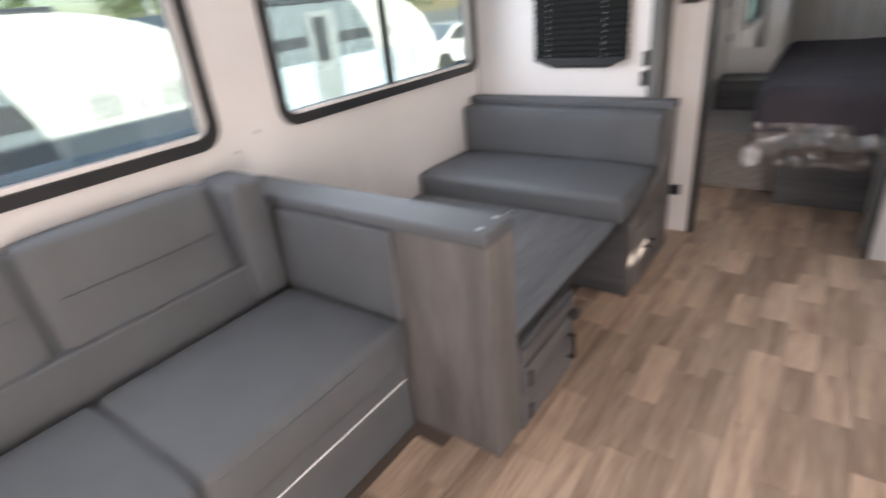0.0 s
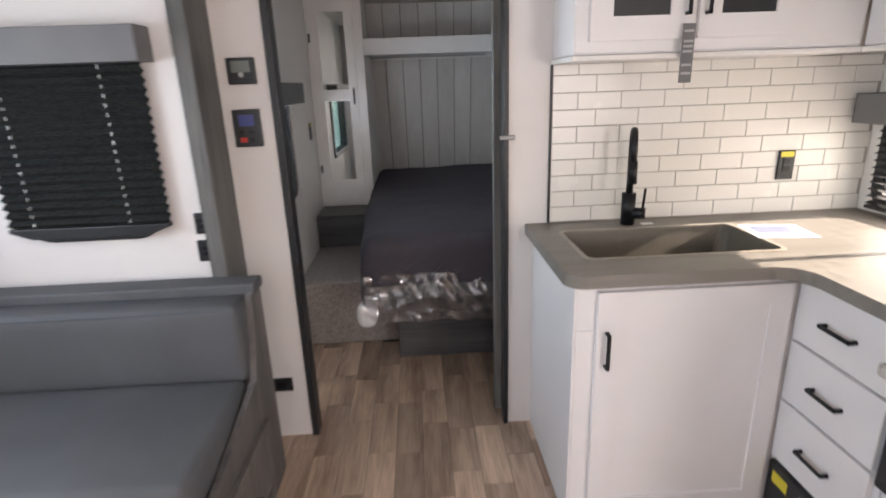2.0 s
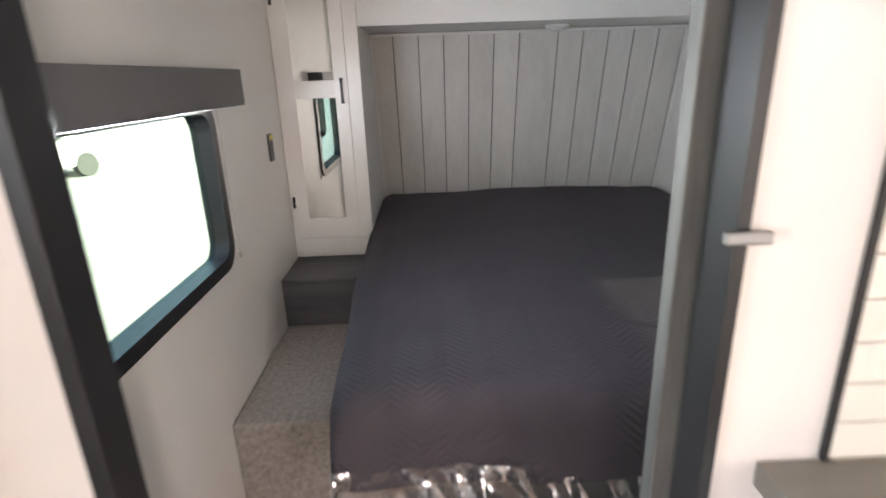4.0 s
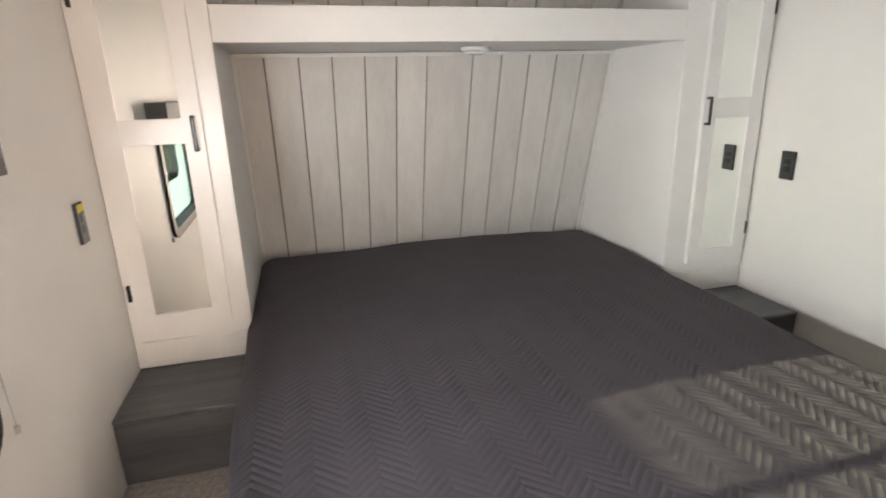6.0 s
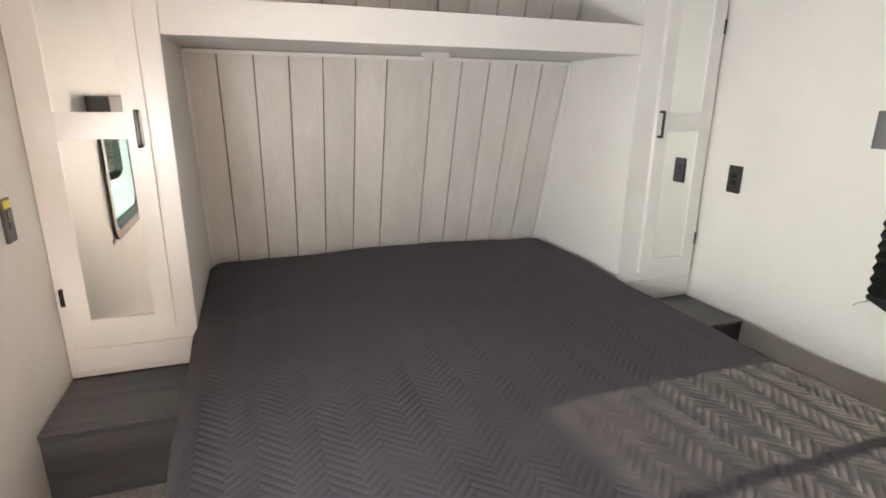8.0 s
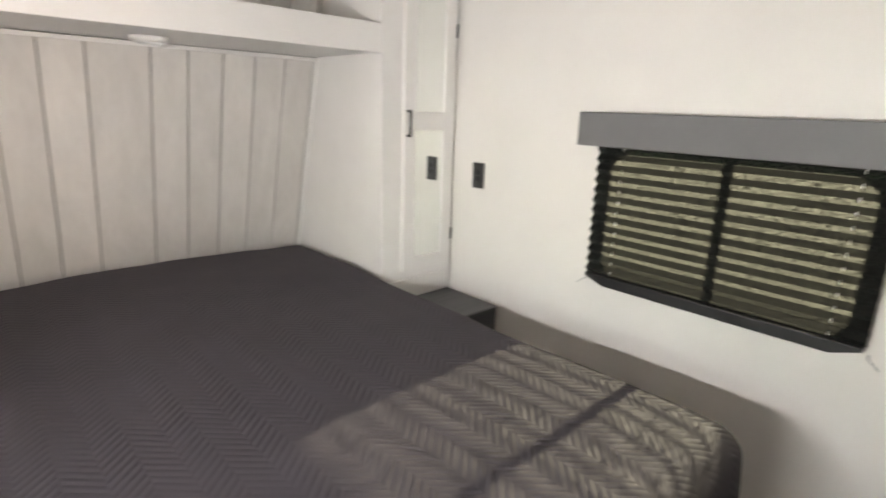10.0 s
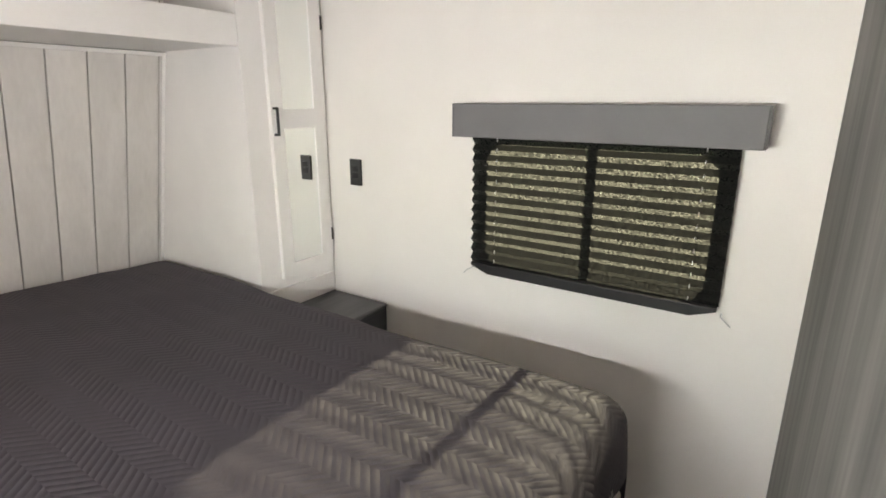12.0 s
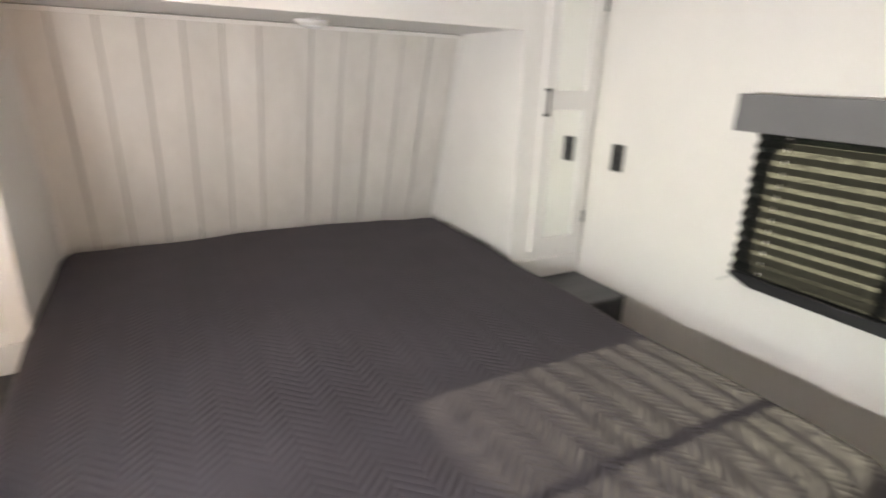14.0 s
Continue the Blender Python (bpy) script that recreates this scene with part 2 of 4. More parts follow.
LCD = surface("lcd_grey", (0.15, 0.16, 0.14), 0.3, vary=0.05)
LCD_BLUE = surface("lcd_blue", (0.05, 0.06, 0.22), 0.3, vary=0.05)
RED = surface("red_button", (0.60, 0.04, 0.03), 0.4, vary=0.05)
GREY_MARK = surface("grey_print", (0.42, 0.42, 0.42), 0.6, vary=0.05)
ASPHALT = surface("asphalt", (0.27, 0.26, 0.245), 0.95, vary=0.25, scale=0.6, bump=0.3, fine=40)
TRAILER_WHITE = surface("trailer_white", (0.80, 0.80, 0.79), 0.35, vary=0.03, scale=0.6, bump=0.02, fine=8)
TRAILER_GREY = surface("trailer_grey", (0.30, 0.32, 0.34), 0.4, vary=0.06, scale=0.8, bump=0.02, fine=8)
# Side and skirt tones have the shade they stand in mixed in.
TRAILER_SIDE_SHADED = surface("trailer_side_shaded", (0.19, 0.22, 0.25), 0.4, vary=0.05, scale=0.8, bump=0.02, fine=8)
TRAILER_PALE = surface("trailer_pale", (0.50, 0.58, 0.68), 0.4, vary=0.05, scale=0.8, bump=0.02, fine=8)
TRAILER_DARK = surface("trailer_dark", (0.06, 0.065, 0.075), 0.35, vary=0.1, scale=0.8, bump=0.02, fine=8)
TYRE = surface("tyre_rubber", (0.03, 0.03, 0.03), 0.85, vary=0.15, scale=9, bump=0.1)
LEAF = surface("leaf_green", (0.10, 0.14, 0.05), 0.7, vary=0.5, scale=1.5, bump=0.0)
BARK = surface("bark", (0.12, 0.09, 0.06), 0.9, vary=0.3, scale=8, bump=0.3, fine=40)
HILL = surface("dry_hill", (0.42, 0.33, 0.18), 0.95, vary=0.3, scale=0.06, bump=0.1, fine=0.8)


# ---- builders ----
def box_bm(lo, hi, bevel=0.003, seg=2, bm=None):
    """A bevelled block between two corners."""
    own = bm is None
    bm = bm or bmesh.new()
    r = bmesh.ops.create_cube(bm, size=1.0)
    vs = r["verts"]
    for v in vs:
        v.co = Vector([lo[i] + (v.co[i] + 0.5) * (hi[i] - lo[i]) for i in range(3)])
    if bevel:
        es = list({e for v in vs for e in v.link_edges})
        bmesh.ops.bevel(bm, geom=es, offset=min(bevel, 0.45 * min(abs(hi[i] - lo[i]) for i in range(3))), segments=seg, affect="EDGES", profile=0.5)
    return bm


def mesh_of(name, bm, smooth=False):
    me = bpy.data.meshes.new(name)
    bmesh.ops.recalc_face_normals(bm, faces=bm.faces)
    bm.to_mesh(me)
    bm.free()
    if smooth:
        for p in me.polygons:
            p.use_smooth = True
    return me


def thing(name, at, label, category, group=""):
    """An empty at the base of a thing, to which its parts belong."""
    ob = new(name)
    ob.empty_display_size = 0.05
    ob.location = at
    return tagged(ob, label, category, group)


def part(name, bm, material, parent, label="", smooth=False):
    """One mesh, drawn in world places, under a thing or a part."""
    ob = new(name, mesh_of(name, bm, smooth))
    ob.data.materials.append(material)
    ob.parent = parent
    if parent.parent is None:
        ob.matrix_parent_inverse = Matrix.Translation(-parent.location)
    return tagged(ob, label)


def solo(name, bm, material, label, category, group="", kind="", smooth=False):
    """A top-level thing of one mesh, with its origin at its base."""
    ob = new(name, mesh_of(name, bm, smooth))
    ob.data.materials.append(material)
    return tagged(ob, label, category, group, kind)


def structure(name, bm, material, label="", category="wall"):
    return solo(name, bm, material, label, category, "", "structure")


def cyl_bm(p, q, r, seg=16, r2=None, bm=None, cap=True):
    bm = bm or bmesh.new()
    p, q = Vector(p), Vector(q)
    d = q - p
    m = Matrix.Translation((p + q) / 2) @ d.to_track_quat("Z", "Y").to_matrix().to_4x4()
    bmesh.ops.create_cone(bm, cap_ends=cap, segments=seg, radius1=r, radius2=r if r2 is None else r2, depth=d.length, matrix=m)
    return bm


def tube_bm(points, r, seg=10):
    """A round bar swept along points."""
    bm = bmesh.new()
    rings = []
    pts = [Vector(p) for p in points]
    up = None
    for i, p in enumerate(pts):
        d = (pts[min(i + 1, len(pts) - 1)] - pts[max(i - 1, 0)]).normalized()
        if up is None:
            up = d.orthogonal().normalized()
        side = d.cross(up).normalized()
        up = side.cross(d).normalized()
        rings.append([bm.verts.new(p + r * (math.cos(a) * side + math.sin(a) * up)) for a in (2 * math.pi * k / seg for k in range(seg))])
    for a, b in zip(rings, rings[1:]):
        for k in range(seg):
            bm.faces.new((a[k], a[(k + 1) % seg], b[(k + 1) % seg], b[k]))
    bm.faces.new(rings[0]), bm.faces.new(rings[-1][::-1])
    return bm


def prism_bm(outline, lo, hi, axis="z", bevel=0.0):
    """A flat outline pulled from lo to hi along an axis."""
    bm = bmesh.new()

    def at(a, b, c):
        return {"z": (a, b, c), "y": (a, c, b), "x": (c, a, b)}[axis]
    top, bot = [bm.verts.new(at(a, b, hi)) for a, b in outline], [bm.verts.new(at(a, b, lo)) for a, b in outline]
    bm.faces.new(top), bm.faces.new(bot[::-1])
    for i in range(len(outline)):
        j = (i + 1) % len(outline)
        bm.faces.new((top[i], bot[i], bot[j], top[j]))
    if bevel:
        es = [e for e in bm.edges if len({round(at(*v.co)[2] if axis == "z" else v.co["xyz".index(axis)], 5) for v in e.verts}) == 1]
        bmesh.ops.bevel(bm, geom=es, offset=bevel, segments=2, affect="EDGES", profile=0.5)
    return bm


def round_rect(a0, a1, b0, b1, r, seg=6):
    pts = []
    for cx, cy, s in ((a1 - r, b1 - r, 0), (a0 + r, b1 - r, 90), (a0 + r, b0 + r, 180), (a1 - r, b0 + r, 270)):
        for k in range(seg + 1):
            t = radians(s + 90 * k / seg)
            pts.append((cx + r * math.cos(t), cy + r * math.sin(t)))
    return pts


def ring_bm(outer, inner, lo, hi, axis):
    """A frame between two outlines of equal count."""
    bm = bmesh.new()

    def at(p, c):
        return {"z": (p[0], p[1], c), "y": (p[0], c, p[1]), "x": (c, p[0], p[1])}[axis]
    rows = [[bm.verts.new(at(p, c)) for p in o] for o, c in ((outer, lo), (outer, hi), (inner, hi), (inner, lo))]
    k = len(outer)
    for a in range(4):
        b = (a + 1) % 4
        for i in range(k):
            j = (i + 1) % k
            bm.faces.new((rows[a][i], rows[a][j], rows[b][j], rows[b][i]))
    return bm


def wall_with_holes(name, axis, lo, hi, a0, a1, z0, z1, holes, material, label):
    """A wall slab across x or y, cut by rectangular openings (a0, a1, z0, z1) sorted along the wall."""
    bm = bmesh.new()

    def slab(p, q, r, s):
        if q - p > 1e-4 and s - r > 1e-4:
            box_bm((lo, p, r) if axis == "x" else (p, lo, r), (hi, q, s) if axis == "x" else (q, hi, s), 0, bm=bm)
    at = a0
    for p, q, r, s in holes:
        slab(at, p, z0, z1), slab(p, q, z0, r), slab(p, q, s, z1)
        at = q
    slab(at, a1, z0, z1)
    bmesh.ops.remove_doubles(bm, verts=bm.verts, dist=1e-5)
    return structure(name, bm, material, label)


def cushion_bm(lo, hi, r=0.035, puff=0.012, cuts=10):
    """A padded block: soft edges and gently swollen faces."""
    bm = box_bm(lo, hi, r, 4)
    bmesh.ops.subdivide_edges(bm, edges=[e for e in bm.edges if e.calc_length() > 0.12], cuts=cuts, use_grid_fill=True)
    c = [(lo[i] + hi[i]) / 2 for i in range(3)]
    h = [max(1e-4, (hi[i] - lo[i]) / 2) for i in range(3)]
    for v in bm.verts:
        u = [(v.co[i] - c[i]) / h[i] for i in range(3)]
        for i in range(3):
            if abs(u[i]) > 0.97:
                j, k = (i + 1) % 3, (i + 2) % 3
                w = max(0, 1 - u[j] ** 4) * max(0, 1 - u[k] ** 4)
                v.co[i] += math.copysign(puff * w, u[i]) + 0.002 * noise.noise(v.co * 6)
    return bm


def handle_bar(parent, p, q, out, name="handle"):
    """A black bar pull with two feet, standing off along out."""
    p, q, out = Vector(p), Vector(q), Vector(out)
    d = (q - p).normalized()
    side = d.cross(out.normalized())
    bm = bmesh.new()
    for a, b, w in ((p, q, 0.006), (p, p + d * 0.010, 0.006), (q - d * 0.010, q, 0.006)):
        lift = out if w and (b - a).length > 0.03 else out * 0.5
        lo_ = Vector([min(c) for c in zip(a + side * w + (out * 0.72 if lift is out else out * 0.0), b - side * w + out)])
        hi_ = Vector([max(c) for c in zip(a + side * w + (out * 0.72 if lift is out else out * 0.0), b - side * w + out)])
        box_bm(lo_, hi_, 0.002, 1, bm=bm)
    return part(name, bm, BLACK_METAL, parent, "matte black bar handle")


def shaker_door(parent, axis, face, out, a0, a1, z0, z1, material, rail=0.055, name="door", pane=None, pane_label="", mid=()):
    """A framed door on the plane face, proud towards out (+1 or -1); mid: heights (z0, z1) of cross rails; pane: a material for the panels."""
    t = 0.018 * out

    def blk(p, q, r, s, c0, c1, b=0.002):
        lo_, hi_ = min(c0, c1), max(c0, c1)
        return box_bm((lo_, p, r) if axis == "x" else (p, lo_, r), (hi_, q, s) if axis == "x" else (q, hi_, s), b)
    frame_bm = ring_bm([(a0, z0), (a1, z0), (a1, z1), (a0, z1)], [(a0 + rail, z0 + rail), (a1 - rail, z0 + rail), (a1 - rail, z1 - rail), (a0 + rail, z1 - rail)], min(face, face + t), max(face, face + t), axis)
    door = part(name, frame_bm, material, parent)
    for r, s in mid:
        part("cross_rail", blk(a0 + rail, a1 - rail, r, s, face, face + t, 0.001), material, door)
    edges = [z0 + rail] + [v for m_ in mid for v in m_] + [z1 - rail]
    for r, s in zip(edges[::2], edges[1::2]):
        part("pane" if pane else "panel", blk(a0 + rail - 0.004, a1 - rail + 0.004, r - 0.004, s + 0.004, face + t * 0.25, face + t * 0.55, 0), pane or material, door, pane_label)
    return door


def pleated_shade(name, axis, face, out, a0, a1, z0, z1, material, label, pitch=0.045, depth=0.022, unlit=None, cords=(0.16, 0.84)):
    """A pleated blind that hangs in front of a wall, with its bottom rail and cords."""
    th = thing(name, (face, (a0 + a1) / 2, z0) if axis == "x" else ((a0 + a1) / 2, face, z0), label, "window blind")
    n = max(4, int((z1 - z0) / pitch))
    prof = []
    for k in range(2 * n + 1):
        prof.append((face + out * (0.006 + (depth if k % 2 else 0.0)), z1 - (z1 - z0 - 0.02) * k / (2 * n)))
    bm = bmesh.new()
    rows = [[bm.verts.new((c, a, z) if axis == "x" else (a, c, z)) for a in (a0, a0 + (a1 - a0) / 3, a0 + (a1 - a0) * 2 / 3, a1)] for c, z in prof]
    for a, b in zip(rows, rows[1:]):
        for k in range(3):
            bm.faces.new((a[k], a[k + 1], b[k + 1], b[k]))
    cloth = part("cloth", bm, material, th)
    # Every other pleat face takes the darker copy, painting on the sun bands.
    if unlit:
        cloth.data.materials.append(unlit)
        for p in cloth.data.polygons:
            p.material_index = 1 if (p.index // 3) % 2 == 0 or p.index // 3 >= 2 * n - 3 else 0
    rail_lo, rail_hi = face + out * 0.002, face + out * (depth + 0.012)
    lo_, hi_ = min(rail_lo, rail_hi), max(rail_lo, rail_hi)
    rail_shape = [(a0 + 0.004, z0 + 0.022), (a0 + 0.004, z0 + 0.010), (a0 + 0.075, z0 - 0.016), (a1 - 0.075, z0 - 0.016), (a1 - 0.004, z0 + 0.010), (a1 - 0.004, z0 + 0.022)]
    part("bottom_rail", prism_bm(rail_shape, lo_, hi_, axis, 0.003), BLACK, th, "dark plastic bottom rail with sloping ends")
    for c in cords:
        a = a0 + (a1 - a0) * c
        bm = bmesh.new()
        for k in range(n):
            z = z1 - (z1 - z0 - 0.02) * (k + 0.5) / n
            p = face + out * (depth + 0.0085)
            box_bm((p - 0.001, a - 0.0012, z - 0.006) if axis == "x" else (a - 0.0012, p - 0.001, z - 0.006), (p + 0.001, a + 0.0012, z + 0.006) if axis == "x" else (a + 0.0012, p + 0.001, z + 0.006), 0, bm=bm)
        tagged(part("cord", bm, PAPER, th, "pale lift cord between pleats"), kind="stuff")
    return th


def valance(name, lo, hi, label):
    th = thing(name, ((lo[0] + hi[0]) / 2, (lo[1] + hi[1]) / 2, lo[2]), label, "valance")
    along = 0 if hi[0] - lo[0] > hi[1] - lo[1] else 1
    a, b = list(lo), list(hi)
    a[along], b[along] = lo[along] + 0.004, hi[along] - 0.004
    part("cover", box_bm(a, b, 0.003, 2), VALANCE, th)
    for p, q in ((lo[along], lo[along] + 0.0035), (hi[along] - 0.0035, hi[along])):
        a, b = list(lo), list(hi)
        a[along], b[along] = p, q
        part("end_cap", box_bm(a, b, 0.001, 1), VALANCE, th)
    return th


def slide_window(name, axis, face, out, a0, a1, z0, z1, bar=None, label="dark-framed caravan window with rounded corners", pane=None, rim=None):
    """A framed window with rounded corners, set in an opening; out points into the room."""
    th = tagged(new(name), label, "window", "", "structure")
    th.location = (face, (a0 + a1) / 2, z0) if axis == "x" else ((a0 + a1) / 2, face, z0)
    o, i = round_rect(a0, a1, z0, z1, 0.085), round_rect(a0 + 0.042, a1 - 0.042, z0 + 0.042, z1 - 0.042, 0.06)
    c0, c1 = sorted((face - out * 0.05, face + out * 0.014))
    part("window_frame", ring_bm(o, i, c0, c1, axis), rim or BLACK, th, "black rounded window frame")
    p = face - out * 0.03
    g = part("pane", prism_bm(round_rect(a0 + 0.03, a1 - 0.03, z0 + 0.03, z1 - 0.03, 0.06), p - 0.002, p + 0.002, axis), pane or GLASS, th)
    g.visible_shadow = False
    if bar is not None:
        c0, c1 = sorted((face - out * 0.045, face - out * 0.005))
        part("mullion", box_bm((c0, bar - 0.016, z0 + 0.03) if axis == "x" else (bar - 0.016, c0, z0 + 0.03), (c1, bar + 0.016, z1 - 0.03) if axis == "x" else (bar + 0.016, c1, z1 - 0.03), 0.004), BLACK, th)
    return th


def wall_plate(name, axis, face, out, a0, a1, z0, z1, label, category="outlet", inset=None, sticker=False):
    """A small plate on a wall with its recessed centre."""
    th = thing(name, (face, (a0 + a1) / 2, z0) if axis == "x" else ((a0 + a1) / 2, face, z0), label, category)

    def blk(p, q, r, s, d0, d1, b=0.003):
        c0, c1 = sorted((face + out * d0, face + out * d1))
        return box_bm((c0, p, r) if axis == "x" else (p, c0, r), (c1, q, s) if axis == "x" else (q, c1, s), b)
    part("plate", blk(a0, a1, z0, z1, 0.0, 0.010), BLACK, th)
    w, h = a1 - a0, z1 - z0
    for k in ((0.28, 0.48), (0.54, 0.74)):
        part("socket", blk(a0 + w * 0.28, a1 - w * 0.28, z0 + h * k[0], z0 + h * k[1], 0.009, 0.0125, 0.001), BLACK_METAL, th)
    if sticker:
        part("sticker", blk(a0 + w * 0.1, a1 - w * 0.1, z1 - h * 0.22, z1 - h * 0.04, 0.0095, 0.0108, 0), YELLOW, th, "yellow warning sticker")
    return th


# ---- the shell ----
XL, XR, YR, YF, ZC = -0.57, 1.91, -4.9, 2.75, 2.04
XS, YS0, YS1, ZS = -1.65, -4.3, -0.175, 1.875
structure("floor", box_bm((XS - 0.05, YR - 0.05, -0.08), (XR + 0.05, YF + 0.05, -0.004), 0), FLOORGAP, "plank-patterned vinyl floor", "floor")
structure("ceiling", box_bm((XL - 0.05, YR - 0.05, ZC), (XR + 0.05, YF + 0.05, ZC + 0.06), 0), CEIL, "white panelled ceiling", "ceiling")
structure("ceiling_slide", box_bm((XS - 0.05, YS0 - 0.05, ZS), (XL - 0.05, YS1 + 0.05, ZS + 0.06), 0), CEIL, "white slide-out ceiling", "ceiling")
wall_with_holes("wall_left_front", "x", XL - 0.05, XL, -0.06, YF, -0.004, ZC, [(0.30, 1.06, 0.90, 1.36)], WALL_COOL, "pale bedroom side wall")
wall_with_holes("wall_left_rear", "x", XL - 0.05, XL, YR, YS0, -0.004, ZC, [], WALL, "pale side wall")
wall_with_holes("wall_left_header", "x", XL - 0.05, XL, YS0, -0.06, ZS, ZC, [], WALL, "pale header over the slide-out")
wall_with_holes("wall_slide", "x", XS - 0.05, XS, YS0 - 0.05, YS1 + 0.05, -0.004, ZS, [(-3.54, -2.08, 1.03, 1.68), (-1.68, -0.25, 1.02, 1.66)], WALL, "pale slide-out side wall")
wall_with_holes("wall_slide_front", "y", YS1, YS1 + 0.05, XS, XL - 0.03, -0.004, ZS, [(-1.22, -0.75, 1.03, 1.56)], WALL, "white slide-out end wall")
wall_with_holes("wall_slide_rear", "y", YS0 - 0.05, YS0, XS, XL - 0.05, -0.004, ZS, [], WALL, "white slide-out end wall")
# The opening is unseen, cut only for the rear fill lamp.
wall_with_holes("wall_rear", "y", YR - 0.05, YR, XL, XR, -0.004, ZC, [(-0.52, 0.08, 0.95, 1.75)], WALL, "plain rear wall")
# First opening is unseen, added for the side fill and bounced sun.
wall_with_holes("wall_right", "x", XR, XR + 0.05, YR, YF, -0.004, ZC, [(-4.25, -3.55, 0.03, 1.88), (-0.97, -0.12, 0.97, 1.34), (0.33, 1.07, 0.90, 1.36)], WALL_COOL, "white right side wall")
wall_with_holes("wall_front", "y", YF, YF + 0.05, XL, XR, -0.004, ZC, [], WALL_COOL, "plain front wall")
wall_with_holes("wall_partition", "y", 0.0, 0.045, XL, XR, -0.004, ZC, [(-0.352, 0.488, -0.004, 1.96)], WALL, "white partition wall with a doorway")

# slide-out post and door casings
structure("slide_post", box_bm((XL - 0.03, -0.205, 0.0), (-0.545, -0.002, ZC), 0.004), POSTWOOD, "weathered grey wood post at the slide-out", "trim")
structure("door_casing_left", box_bm((-0.367, -0.012, 0.0), (-0.340, 0.06, 1.96), 0.002), BLACK, "black door jamb", "trim")
structure("door_casing_right", box_bm((0.474, -0.012, 0.0), (0.492, 0.06, 1.96), 0.002), BLACK, "black door jamb", "trim")

structure("corner_trim", box_bm((XS, YS1 - 0.012, 0.82), (XS + 0.012, YS1, ZS), 0.003), GREY_MARK, "thin grey corner trim", "trim")
structure("slide_ceiling_trim", box_bm((XS, YS1 - 0.016, ZS - 0.014), (XL - 0.03, YS1, ZS), 0.003), BLACK, "black trim under the slide-out ceiling", "trim")
for y, z in ((-1.86, 0.985), (-1.97, 0.93), (-0.225, 1.00)):
    sc = solo("wall_screw", cyl_bm((XS, y, z), (XS + 0.006, y, z), 0.007, 10), GREY_MARK, "small grey screw cap on the slide-out wall", "screw cap", "screw caps")

# the sliding bedroom door, open behind the partition
door = tagged(new("door_1"), "open grey wood sliding bedroom door behind the partition", "door", "", "structure")
door.location = (0.9, 0.09, 0.02)
part("door_leaf", box_bm((0.446, 0.072, 0.02), (1.29, 0.108, 1.98), 0.003), POSTWOOD, door)
latch = part("latch", box_bm((0.456, -0.026, 1.240), (0.514, -0.014, 1.257), 0.004), LATCH, door, "small chrome door latch")

# ---- living area ----
slide_window("window_1", "x", XS, 1, -3.60, -2.02, 0.97, 1.74, -2.80, "dark-framed slide-out window beside the sofa")
slide_window("window_2", "x", XS, 1, -1.735, -0.19, 0.965, 1.72, -0.985, "dark-framed slide-out window beside the dinette")
slide_window("window_3", "y", YS1, -1, -1.205, -0.745, 0.97, 1.59, None, "small window in the slide-out end wall behind a blind")
part("sticker", box_bm((XS - 0.006, -1.015, 1.63), (XS - 0.002, -0.945, 1.70), 0), RED, bpy.data.objects["window_2"], "faded red safety sticker")
valance("dinette_valance", (XS + 0.002, -1.80, 1.705), (XS + 0.10, YS1 - 0.01, ZS - 0.004), "dark grey vinyl valance over the dinette window")
valance("sofa_valance", (XS + 0.002, -3.70, 1.715), (XS + 0.10, -1.94, ZS - 0.004), "dark grey vinyl valance over the sofa window")
valance("end_valance", (-1.295, YS1 - 0.10, 1.545), (-0.675, YS1 - 0.001, 1.650), "grey padded valance over the slide-out end window")
pleated_shade("dinette_blind", "y", YS1 - 0.012, -1, -1.24, -0.705, 1.005, 1.55, SHADE_DARK, "closed black pleated blind with a sagging bottom rail", 0.030, 0.022, cords=(0.17, 0.76))
wall_plate("wall_switch", "y", YS1, -1, -0.637, -0.597, 0.975, 1.050, "black rocker switch plate on white wall", "switch")
wall_plate("wall_socket", "y", YS1, -1, -0.642, -0.584, 0.875, 0.952, "black socket plate under the switch", "outlet")
wall_plate("low_socket", "y", 0.0, -1, -0.515, -0.426, 0.225, 0.287, "low black outlet cover beside the doorway", "outlet")


